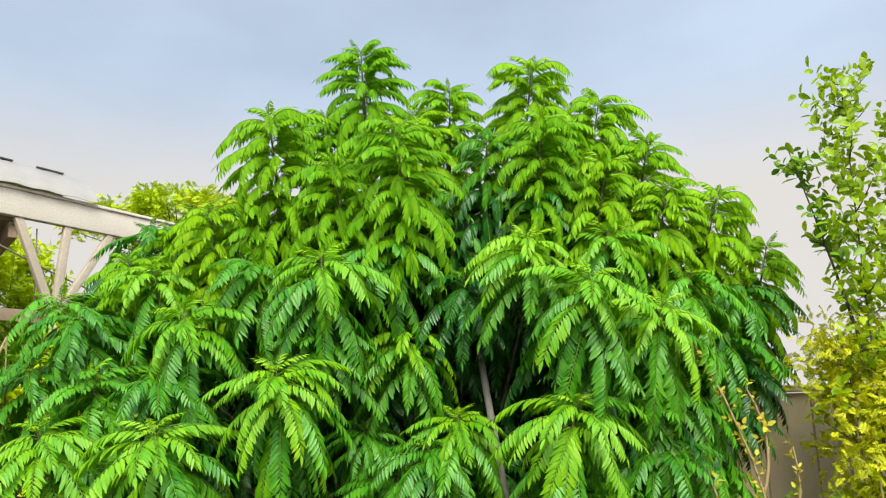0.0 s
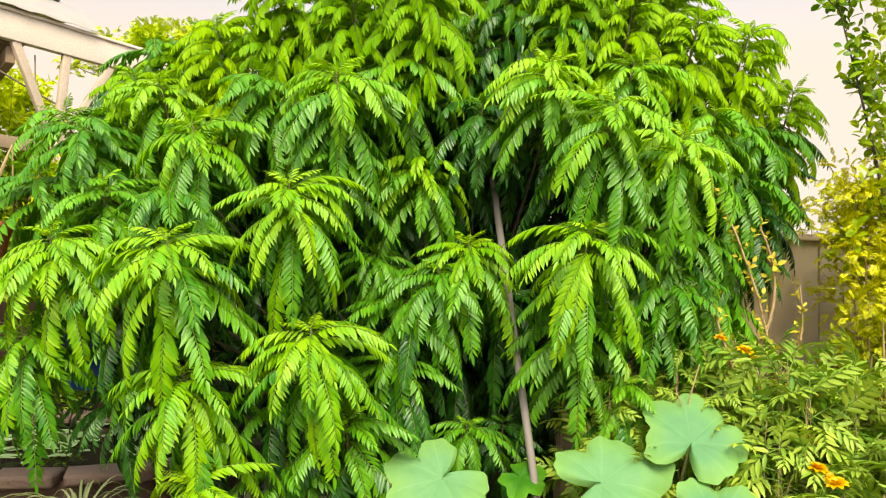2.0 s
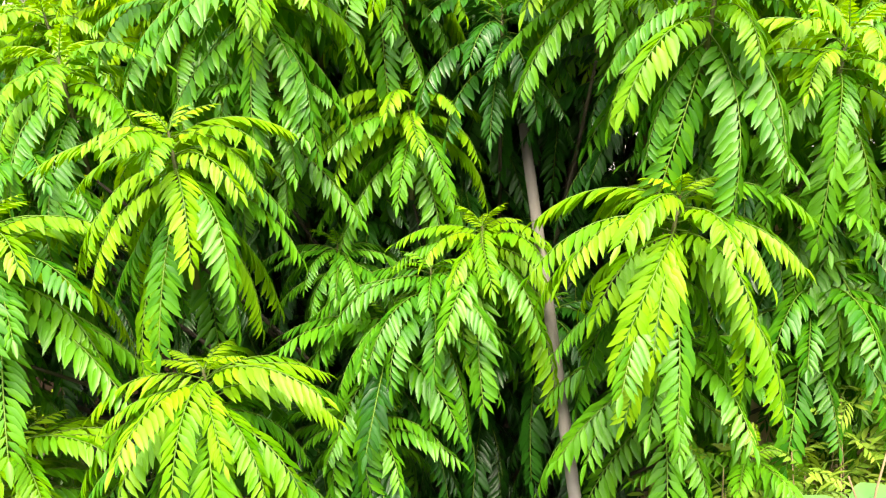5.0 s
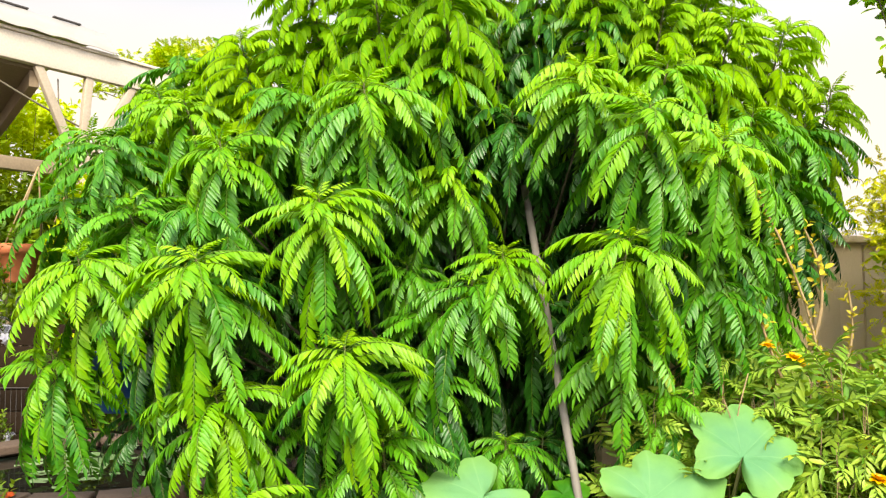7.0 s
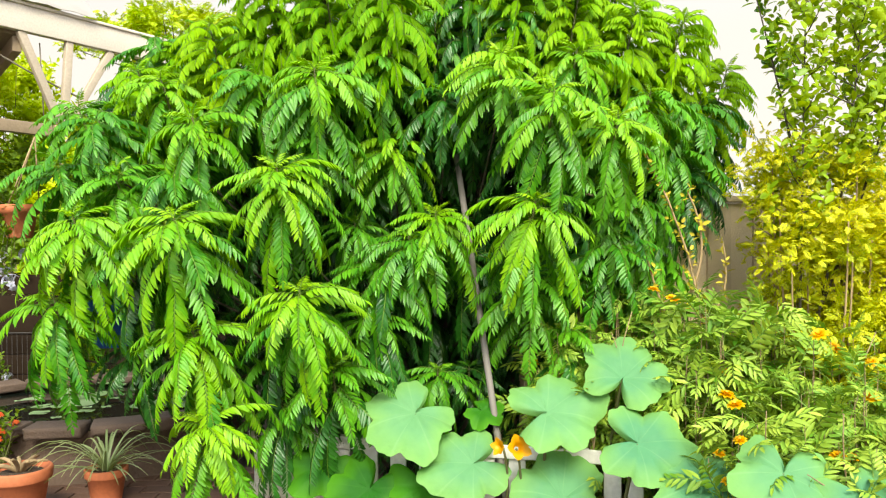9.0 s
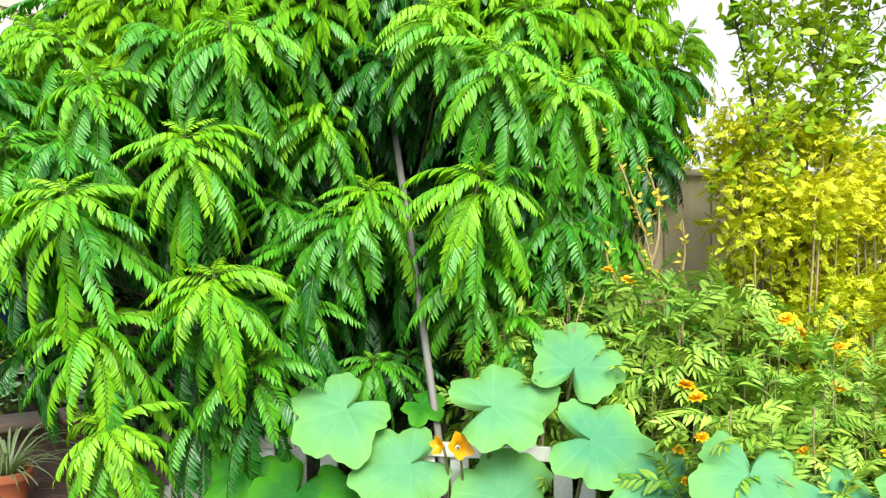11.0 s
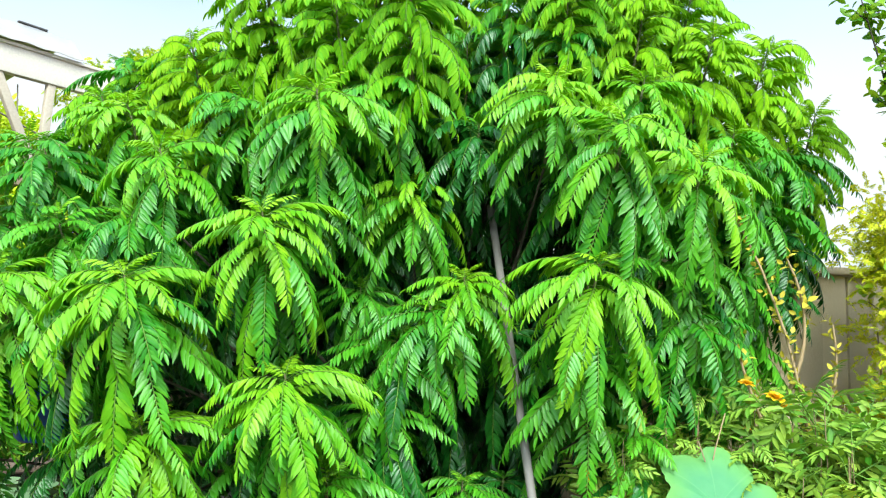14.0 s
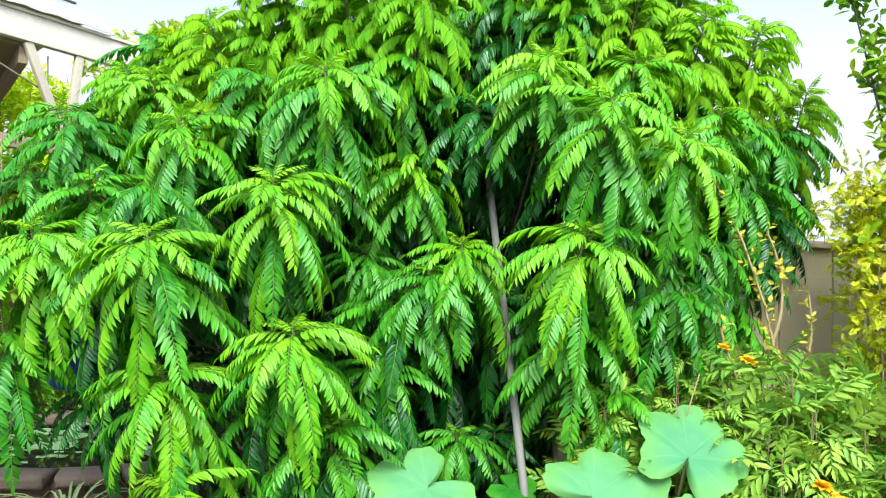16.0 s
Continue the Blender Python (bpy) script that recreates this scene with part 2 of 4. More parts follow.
M_STONE = plain_mat("pond_stone", (0.075, 0.048, 0.034), (0.165, 0.11, 0.080), 6, 0.85, 0.5, 0.012, vary=0.25)
M_PAD = leaf_mat("lily_pad", (0.10, 0.20, 0.06), (0.36, 0.46, 0.26), 0.35, 0.10)
M_BLUE = plain_mat("blue_plastic", (0.015, 0.12, 0.60), (0.02, 0.16, 0.78), 5, 0.35, 0.05, vary=0)
M_LBLUE = plain_mat("light_blue_plastic", (0.05, 0.35, 0.60), (0.08, 0.45, 0.70), 5, 0.4, 0.05, vary=0)
M_ORANGE = leaf_mat("orange_petal", (0.80, 0.30, 0.006), (0.90, 0.45, 0.01), 0.5, 0.3, back=(1.1, 1.0, 0.8))
M_GOLD = leaf_mat("golden_petal", (0.85, 0.40, 0.006), (0.95, 0.62, 0.015), 0.5, 0.3, back=(1.1, 1.0, 0.8))
M_REDFL = leaf_mat("red_orange_petal", (0.70, 0.08, 0.02), (0.85, 0.20, 0.05), 0.5, 0.3, back=(1.1, 1.0, 0.9))
M_PALEFL = leaf_mat("pale_petal", (0.58, 0.56, 0.72), (0.74, 0.72, 0.82), 0.5, 0.3, back=(1, 1, 1))
M_PURPLE = leaf_mat("purple_petal", (0.22, 0.10, 0.60), (0.38, 0.22, 0.80), 0.5, 0.3, back=(1, 1, 1))
# near black: the shade behind the pond is put into this timber's colour
M_SHADE_WOOD = plain_mat("shade_timber", (0.012, 0.008, 0.005), (0.032, 0.020, 0.012), 4, 0.85, 0.4, 0.006, stretch=(8, 70, 70), vary=0.2)
M_SHADE_WOOD.node_tree.nodes["Principled BSDF"].inputs["Specular IOR Level"].default_value = 0.08
M_WIRE = plain_mat("hanging_wire", (0.16, 0.13, 0.10), (0.30, 0.26, 0.2), 10, 0.6, vary=0)

mat, n, l, bsdf = node_mat("pond_water")
bsdf.inputs["Base Color"].default_value = (0.006, 0.009, 0.007, 1)
bsdf.inputs["Roughness"].default_value = 0.04
rip = noise_node(n, l, 9.0, 2.0)
bp = n.new("ShaderNodeBump")
bp.inputs["Strength"].default_value = 0.06
l.new(rip.outputs["Fac"], bp.inputs["Height"])
l.new(bp.outputs["Normal"], bsdf.inputs["Normal"])
M_WATER = mat


def squash_mat(name="squash_leaf", a=(0.095, 0.285, 0.135), b=(0.150, 0.350, 0.145), edge=(0.20, 0.41, 0.10), ribs=(0.27, 0.47, 0.22)):
    """Pale blue-green leaf with lighter ribs that run out from the stalk; greener and yellower towards the rim."""
    mat, n, l, bsdf = node_mat(name)
    uv = n.new("ShaderNodeUVMap")
    uv.uv_map = "flat"
    sep = n.new("ShaderNodeSeparateXYZ")
    l.new(uv.outputs["UV"], sep.inputs[0])
    wave = n.new("ShaderNodeMath")
    wave.operation = "SINE"
    mul = n.new("ShaderNodeMath")
    mul.operation = "MULTIPLY"
    mul.inputs[1].default_value = math.pi * 7
    l.new(sep.outputs["X"], mul.inputs[0])
    l.new(mul.outputs[0], wave.inputs[0])
    ab = n.new("ShaderNodeMath")
    ab.operation = "ABSOLUTE"
    l.new(wave.outputs[0], ab.inputs[0])
    rib = n.new("ShaderNodeMapRange")
    rib.inputs["From Min"].default_value = 0.0
    rib.inputs["From Max"].default_value = 0.16
    rib.inputs["To Min"].default_value = 1.0
    rib.inputs["To Max"].default_value = 0.0
    l.new(ab.outputs[0], rib.inputs["Value"])
    info = n.new("ShaderNodeObjectInfo")
    tone = mixed(n, l, info.outputs["Random"], a, b)
    rim = n.new("ShaderNodeMapRange")
    rim.inputs["From Min"].default_value = 0.45
    rim.inputs["From Max"].default_value = 1.05
    l.new(sep.outputs["Y"], rim.inputs["Value"])
    tone = mixed(n, l, rim.outputs["Result"], tone, edge)
    blot = noise_node(n, l, 22.0, 4.0)
    tone = mixed(n, l, blot.outputs["Fac"], mixed(n, l, 1.0, tone, (0.72, 0.82, 0.84), "MULTIPLY"), tone)
    soft = n.new("ShaderNodeMath")
    soft.operation = "MULTIPLY"
    soft.inputs[1].default_value = 0.18
    l.new(rib.outputs["Result"], soft.inputs[0])
    col = mixed(n, l, soft.outputs[0], tone, ribs)
    l.new(col, bsdf.inputs["Base Color"])
    bsdf.inputs["Roughness"].default_value = 0.65
    bsdf.inputs["Specular IOR Level"].default_value = 0.2
    fine = noise_node(n, l, 70.0, 3.0)
    bp = n.new("ShaderNodeBump")
    bp.inputs["Strength"].default_value = 0.3
    bp.inputs["Distance"].default_value = 0.006
    l.new(fine.outputs["Fac"], bp.inputs["Height"])
    l.new(bp.outputs["Normal"], bsdf.inputs["Normal"])
    tr = n.new("ShaderNodeBsdfTranslucent")
    l.new(mixed(n, l, 1.0, col, (1.1, 1.1, 0.4), "MULTIPLY"), tr.inputs["Color"])
    mx = n.new("ShaderNodeMixShader")
    mx.inputs["Fac"].default_value = 0.25
    l.new(bsdf.outputs["BSDF"], mx.inputs[1])
    l.new(tr.outputs["BSDF"], mx.inputs[2])
    l.new(mx.outputs["Shader"], n["Material Output"].inputs["Surface"])
    return mat


M_SQUASH = squash_mat()
M_SQUASH_DEEP = squash_mat("deep_squash_leaf", (0.012, 0.11, 0.006), (0.045, 0.22, 0.010), (0.08, 0.28, 0.012), (0.07, 0.23, 0.03))


# ---- ground and enclosure ----
def build_ground():
    ms = Mesh()
    n = 60
    xs = [-8 + 16 * i / n for i in range(n + 1)]
    ys = [-6 + 18 * i / n for i in range(n + 1)]
    xs = [-400, -60] + xs + [60, 400]
    ys = [-400, -60] + ys + [60, 400]
    k = len(xs)
    for y in ys:
        for x in xs:
            near = abs(x) < 8 and -6 < y < 12
            h = 0.03 * noise.noise((x * 1.3, y * 1.3, 0)) + 0.012 * noise.noise((x * 6, y * 6, 3)) if near else 0.0
            ms.add([(x, y, h - 0.035)])
    for j in range(len(ys) - 1):
        for i in range(k - 1):
            a = j * k + i
            ms.face((a, a + 1, a + k + 1, a + k))
    tagged(part("ground", ms, M_SOIL, None), "dark bare garden soil under the plants", "ground", kind="structure")


build_ground()


def fence_run(name, a, b, height, label):
    """Upright palings, two rails behind, posts and a flat cap, from a to b."""
    a, b = Vector((*a, 0)), Vector((*b, 0))
    d = (b - a).normalized()
    ang = math.atan2(d.y, d.x)
    length = (b - a).length
    root = thing(name, label, "fence", a, kind="structure")
    root.rotation_euler = (0, 0, ang)
    rng = random.Random(len(name))
    bm = bm_box((0.142, 0.018, height - 0.03), (0, 0, (height - 0.03) / 2 + 0.01), 0.003)
    pal = bpy.data.meshes.new("paling")
    bm.to_mesh(pal)
    bm.free()
    pal.materials.append(M_FENCE)
    x = 0.075
    while x < length:
        part("paling", pal, M_FENCE, root, m=pose(x, rng.uniform(-0.003, 0.003), 0, 0, rng.uniform(-0.25, 0.25), 0))
        x += 0.1452
    for z in (0.35, height - 0.22):
        part("rail", bm_box((length, 0.04, 0.075), (length / 2, 0.035, z), 0.004), M_FENCE, root)
    part("cap_rail", bm_box((length, 0.10, 0.032), (length / 2, 0.01, height), 0.006), M_FENCE, root, "weathered pale cap board")
    x = 0.05
    while x < length:
        part("fence_post", bm_box((0.09, 0.09, height - 0.02), (x, 0.10, height / 2 - 0.01), 0.004), M_FENCE, root)
        x += 2.3


fence_run("fence_east", (0.72, 3.23), (7.2, 5.50), 1.56, "weathered tan timber paling fence with cap rail")
fence_run("fence_north", (0.62, 3.37), (-0.6, 9.6), 1.56, "weathered tan timber paling fence behind tree")
fence_run("fence_west", (-0.7, 9.7), (-9.5, 9.7), 1.9, "timber paling fence behind the patio garden")

# ---- leaf shapes ----
def leaflet(ms, p, d, nrm, length, width, mat=0, droop=0.12, fold=0.22, plain=False):
    """A pointed leaf of eight faces, folded along its midrib and bent down towards the tip."""
    d = d.normalized()
    s = d.cross(nrm).normalized()
    u = s.cross(d)
    if plain:
        c = p + d * (length * 0.45)
        k = ms.add([p, c - s * (width / 2) + u * (fold * width), p + d * length - u * (droop * length), c + s * (width / 2) + u * (fold * width)])
        ms.face((k, k + 1, k + 2), mat)
        ms.face((k, k + 2, k + 3), mat)
        return
    row = []
    for t, w in ((0.30, 0.92), (0.66, 0.78)):
        c = p + d * (length * t) - u * (droop * length * t * t)
        row.append((c - s * (w * width / 2) + u * (fold * width * w), c, c + s * (w * width / 2) + u * (fold * width * w)))
    tip = p + d * length - u * (droop * length)
    k = ms.add([p, *row[0], *row[1], tip])
    for ids in ((0, 1, 2), (0, 2, 3), (1, 4, 5, 2), (2, 5, 6, 3), (4, 7, 5), (5, 7, 6)):
        ms.face([k + i for i in ids], mat)


def oval(ms, p, d, nrm, length, width, mat=0, cup=0.15):
    """A round-ended leaf."""
    d = d.normalized()
    s = d.cross(nrm).normalized()
    u = s.cross(d)
    k = ms.add([p])
    rows = []
    for t, w in ((0.25, 0.7), (0.55, 1.0), (0.85, 0.72)):
        c = p + d * (length * t) - u * (0.15 * length * t * t)
        rows.append(ms.add([c - s * (w * width / 2) + u * (cup * width * w), c, c + s * (w * width / 2) + u * (cup * width * w)]))
    tip = ms.add([p + d * length - u * (0.16 * length)])
    ms.face((k, rows[0], rows[0] + 1), mat)
    ms.face((k, rows[0] + 1, rows[0] + 2), mat)
    for a, b in zip(rows, rows[1:]):
        ms.face((a, b, b + 1, a + 1), mat)
        ms.face((a + 1, b + 1, b + 2, a + 2), mat)
    ms.face((rows[2], tip, rows[2] + 1), mat)
    ms.face((rows[2] + 1, tip, rows[2] + 2), mat)


def frond(length, rise, droop, seed, pairs=13, leaf=0.050, wide=0.34, hang=0.35, bare=0.10, plain=False):
    """A compound leaf along +x that leaves its twig at the angle rise and bends down by droop degrees.
    Leaves on both sides point forward and hang like a roof. Material 0 leaf, 1 stalk."""
    rng = random.Random(seed)
    ms = Mesh()
    n = 4 if plain else 8
    pts, heads = [Vector((0, 0, 0))], []
    side = rng.uniform(-0.25, 0.25)
    for i in range(n):
        t = (i + 0.5) / n
        a = radians(rise - droop * t ** 0.9)
        h = Vector((math.cos(a), side * t * math.cos(a), math.sin(a))).normalized()
        heads.append(h)
        pts.append(pts[-1] + h * (length / n))
    heads.append(heads[-1])
    rod = pts[::2] if plain else pts
    tube(ms, rod, [0.0021 * (1 - 0.6 * i / len(rod)) for i in range(len(rod))], 3, 1, False)
    for i in range(pairs):
        t = bare + (1 - bare) * (i + 0.2) / pairs
        size = leaf * (0.62 + 0.55 * math.sin(math.pi * min(1, t * 0.95 + 0.05)) ** 0.8) * rng.uniform(0.88, 1.1)
        f = t * n
        j = min(n - 1, int(f))
        p = pts[j].lerp(pts[j + 1], f - j)
        d = heads[j].lerp(heads[j + 1], f - j).normalized()
        s = d.cross(Vector((0, 0, 1)))
        s = s.normalized() if s.length > 0.05 else Vector((0, -1, 0))
        if s.y > 0:
            s = -s
        u = s.cross(d)
        fwd = radians(55 - 18 * t + rng.uniform(-8, 8))
        for sg in (-1, 1):
            fw = fwd + radians(rng.uniform(-5, 5))
            low = hang + rng.uniform(-0.16, 0.16)
            sd = (s * sg - u * low).normalized()
            ld = d * math.cos(fw) + sd * math.sin(fw)
            nr = (u + s * sg * low).normalized()
            leaflet(ms, p + d * (0.004 * sg), ld, nr, size, size * wide, 0, rng.uniform(0.08, 0.25), 0.22, plain)
    leaflet(ms, pts[-1], heads[-1], s.cross(heads[-1]), leaf * 0.85, leaf * wide * 0.9, 0)
    return ms


# kind: (length, rise, droop, leaf size)
FROND_KINDS = {
    "young": (0.11, 58, 60, 0.030),
    "upper": (0.285, 26, 80, 0.053),
    "middle": (0.335, 4, 86, 0.057),
    "lower": (0.365, -32, 56, 0.057),
}

# the high shoots are plumes of arched leaves whose leaflets hang like a comb
TALL_KINDS = {
    "young": (0.12, 62, 75, 0.034),
    "upper": (0.24, 44, 100, 0.050),
    "middle": (0.28, 32, 112, 0.054),
    "lower": (0.30, 10, 94, 0.055),
}


def frond_set(plain, kinds=FROND_KINDS, hang=0.42, wide=0.265, gap=0.0180):
    """Four leaves of each kind, alike but not the same."""
    made = {}
    for kind_name, (fl, fr, fd, fs) in kinds.items():
        made[kind_name] = [frond(fl * q, fr + dr, fd + dd, 11 * i + len(kind_name), max(8, int(fl * q / gap)), fs, wide, hang * (1.15 if kind_name == "upper" else 1.0), plain=plain)
                           for i, (q, dr, dd) in enumerate(((1.0, 0, 0), (0.88, 9, 8), (1.12, -7, -6), (0.97, 4, -14)))]
    return made


FRONDS, FAR_FRONDS, TALL_FRONDS = frond_set(False), frond_set(True), frond_set(False, TALL_KINDS, 1.05, 0.25, 0.0135)


def frond_plan(rng, count=30, stem=0.17, share=(0.12, 0.44, 0.76)):
    """(kind, variant, pose) for the leaves of one shoot, top first, set round the twig by the golden angle."""
    rows = []
    turn = rng.uniform(0, 360)
    for i in range(count):
        q = i / (count - 1)
        kind_name = "young" if q < share[0] else "upper" if q < share[1] else "middle" if q < share[2] else "lower"
        z = -stem * q ** 1.25
        rows.append((kind_name, rng.randrange(4), pose(0, 0, z, rng.uniform(-13, 13), rng.uniform(-13, 13), turn + i * 137.5 + rng.uniform(-18, 18)) @ Matrix.Scale(rng.uniform(0.78, 1.14), 4)))
    return rows


def shoot_mesh(seed, count=30, stem=0.17, share=(0.12, 0.44, 0.76), source=FRONDS):
    """One shoot in one mesh. Materials: 0 lower leaves, 1 stalk, 2 twig, 3 youngest leaves, 4 upper leaves."""
    rng = random.Random(seed)
    ms = Mesh()
    tube(ms, [(0, 0, -stem - 0.12), (0.004, 0.003, -stem / 2), (0, 0, 0.0)], [0.009, 0.006, 0.003], 5, 2)
    for kind_name, var, m in frond_plan(rng, count, stem, share):
        src = source[kind_name][var]
        k = len(ms.v)
        ms.v.extend([tuple(m @ Vector(p)) for p in src.v])
        leaf = 3 if kind_name == "young" else 4 if kind_name == "upper" or (kind_name == "middle" and var < 2) else 0
        for ids, mi in zip(src.f, src.m):
            ms.f.append(tuple(i + k for i in ids))
            ms.m.append(1 if mi == 1 else leaf)
    return ms


def build_curry_tree():
    tree = thing("curry_leaf_tree", "dense curry leaf tree with drooping glossy green fronds", "tree", (0.02, 3.5, 0))
    origin = Vector((0.02, 3.5, 0))
    heart = Vector((-0.05, 3.75, 1.35))
    # dark and shade tones carry the shade of gaps and inner shoots in colour
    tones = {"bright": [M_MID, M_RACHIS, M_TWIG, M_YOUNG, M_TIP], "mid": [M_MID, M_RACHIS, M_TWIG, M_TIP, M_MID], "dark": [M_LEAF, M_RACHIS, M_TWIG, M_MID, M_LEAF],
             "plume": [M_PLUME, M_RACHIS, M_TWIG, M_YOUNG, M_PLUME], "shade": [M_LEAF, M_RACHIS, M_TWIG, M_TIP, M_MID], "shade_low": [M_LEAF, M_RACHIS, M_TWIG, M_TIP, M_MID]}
    frond_data = {(kind_name, i): fm.data("frond", [M_YOUNG if kind_name == "young" else M_MID if (kind_name == "lower" and i > 0) or (kind_name == "middle" and i == 3) else M_TIP, M_RACHIS])
                  for kind_name, group in FRONDS.items() for i, fm in enumerate(group)}
    shoot_data = {}
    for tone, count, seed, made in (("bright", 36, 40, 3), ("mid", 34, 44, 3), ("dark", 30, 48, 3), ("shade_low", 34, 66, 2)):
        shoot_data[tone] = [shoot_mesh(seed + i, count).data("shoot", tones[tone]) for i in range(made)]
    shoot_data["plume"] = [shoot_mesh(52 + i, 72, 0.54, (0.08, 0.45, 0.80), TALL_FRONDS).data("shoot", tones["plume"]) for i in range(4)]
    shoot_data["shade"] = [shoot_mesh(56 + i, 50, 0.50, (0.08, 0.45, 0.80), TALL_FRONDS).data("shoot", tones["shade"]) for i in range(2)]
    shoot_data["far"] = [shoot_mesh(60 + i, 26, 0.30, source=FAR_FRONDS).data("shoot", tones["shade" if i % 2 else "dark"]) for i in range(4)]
    tip_data = Mesh()
    tube(tip_data, [(0, 0, -0.36), (0.004, 0.003, -0.12), (0, 0, 0.0)], [0.009, 0.006, 0.003], 5)
    tip_data = tip_data.data("twig", [M_TWIG])
    # place of the tip and size of each shoot on the near face; the first of them leaf by leaf
    single = [(-0.97, 2.63, 1.46, 1.04), (-0.48, 2.63, 1.17, 0.94), (-0.565, 2.63, 1.65, 0.92), (0.455, 2.67, 1.52, 0.98),
              (0.055, 2.95, 1.48, 0.93), (-0.91, 2.66, 1.01, 0.98), (-1.42, 2.75, 1.47, 1.0)]
    # shade_low puts the lower crown's shade into these shoots' leaf colour
    face = [(-0.43, 2.73, 2.06, 0.95, "bright"), (-0.86, 2.60, 0.67, 0.92, "bright"), (-0.97, 2.87, 1.89, 1.0, "bright"), (-1.53, 2.80, 1.14, 0.95, "bright"), (-1.33, 2.93, 1.66, 0.85, "mid"),
            (-0.13, 2.99, 1.81, 0.9, "bright"), (-0.37, 2.78, 0.84, 0.92, "shade_low"), (0.34, 2.82, 2.13, 0.95, "bright"), (0.535, 2.68, 1.96, 0.98, "bright"),
            (0.68, 2.98, 2.19, 0.9, "bright"), (0.81, 2.77, 1.86, 0.98, "bright"), (0.47, 3.00, 1.93, 0.95, "dark"), 
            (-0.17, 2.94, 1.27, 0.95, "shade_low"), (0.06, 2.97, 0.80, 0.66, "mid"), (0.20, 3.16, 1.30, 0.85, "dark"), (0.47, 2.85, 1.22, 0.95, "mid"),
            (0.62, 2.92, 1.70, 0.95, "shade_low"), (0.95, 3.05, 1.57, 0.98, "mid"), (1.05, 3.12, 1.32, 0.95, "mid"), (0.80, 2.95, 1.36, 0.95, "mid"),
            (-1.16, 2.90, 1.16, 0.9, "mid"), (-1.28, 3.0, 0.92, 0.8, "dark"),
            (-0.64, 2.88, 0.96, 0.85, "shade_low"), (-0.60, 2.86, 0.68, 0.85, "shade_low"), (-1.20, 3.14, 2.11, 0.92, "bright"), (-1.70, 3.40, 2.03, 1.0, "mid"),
            (-1.62, 3.05, 1.72, 0.95, "mid"), (-1.45, 3.05, 1.92, 0.95, "mid"), (-0.72, 2.98, 2.10, 0.95, "mid"), (-0.20, 2.95, 2.16, 0.9, "mid"),
            (0.10, 3.0, 2.02, 0.85, "dark"), (1.16, 3.16, 1.78, 0.95, "mid"), (1.32, 3.28, 2.02, 0.95, "mid"), (1.40, 3.45, 1.86, 0.9, "dark"),
            (1.02, 3.05, 2.02, 0.95, "mid"), (0.78, 2.98, 1.55, 0.95, "shade_low"), (-1.05, 3.0, 1.45, 0.9, "dark"), (-0.28, 3.2, 1.60, 0.75, "dark"), (-1.34, 3.48, 2.36, 0.95, "mid"), (-1.52, 3.62, 2.22, 0.9, "dark"), (-1.12, 3.52, 2.44, 0.9, "mid"),
            (1.18, 3.16, 1.50, 0.72, "dark"), (1.26, 3.22, 1.66, 0.85, "dark"),
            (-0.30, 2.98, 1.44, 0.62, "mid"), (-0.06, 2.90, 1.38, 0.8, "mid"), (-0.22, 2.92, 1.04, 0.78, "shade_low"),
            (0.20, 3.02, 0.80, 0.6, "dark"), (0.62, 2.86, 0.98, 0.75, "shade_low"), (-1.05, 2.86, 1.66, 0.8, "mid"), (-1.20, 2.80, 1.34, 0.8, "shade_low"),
            (-0.45, 2.86, 1.80, 0.8, "mid")]
    high = [(-0.33, 3.20, 3.10, 0.95, "plume"), (0.437, 3.20, 3.00, 0.95, "plume"), (-0.15, 2.85, 2.60, 1.0, "plume"), (0.93, 3.20, 2.63, 0.95, "plume"),
            (-0.707, 3.05, 2.74, 1.0, "plume"), (0.067, 3.30, 2.95, 0.9, "plume"), (0.743, 3.25, 2.86, 0.92, "plume"), (1.234, 3.25, 2.40, 0.95, "plume"),
            (1.50, 3.42, 2.20, 0.85, "plume"), (0.444, 3.02, 2.68, 0.95, "plume"), (0.97, 3.10, 2.40, 0.9, "plume"), (-0.725, 3.12, 2.38, 0.95, "plume"),
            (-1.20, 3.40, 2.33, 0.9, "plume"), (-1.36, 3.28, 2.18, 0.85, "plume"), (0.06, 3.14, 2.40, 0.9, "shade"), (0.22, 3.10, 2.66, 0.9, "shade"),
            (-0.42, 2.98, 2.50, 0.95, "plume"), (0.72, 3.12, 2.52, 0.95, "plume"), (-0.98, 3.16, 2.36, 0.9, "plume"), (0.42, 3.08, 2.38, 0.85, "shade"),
            (-0.10, 3.25, 2.80, 0.9, "plume"), (-0.50, 3.25, 2.80, 0.9, "plume"), (0.60, 3.30, 2.75, 0.9, "plume"), (1.12, 3.35, 2.25, 0.9, "plume")]
    rng = random.Random(7)
    shoots = [(Vector(s[:3]), s[3], "") for s in single] + [(Vector(s[:3]), s[3], s[4]) for s in face + high]
    taken = [s[0] for s in shoots]
    # leaves further in, seen in the gaps and toned dark for the shade there, then the rest of the crown by even spread
    # over its rounded form
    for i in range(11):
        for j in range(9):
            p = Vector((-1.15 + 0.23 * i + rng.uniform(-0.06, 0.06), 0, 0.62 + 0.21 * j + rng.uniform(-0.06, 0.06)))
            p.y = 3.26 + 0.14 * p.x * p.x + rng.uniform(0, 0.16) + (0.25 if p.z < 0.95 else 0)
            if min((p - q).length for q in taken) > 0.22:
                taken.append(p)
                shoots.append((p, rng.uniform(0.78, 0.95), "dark"))
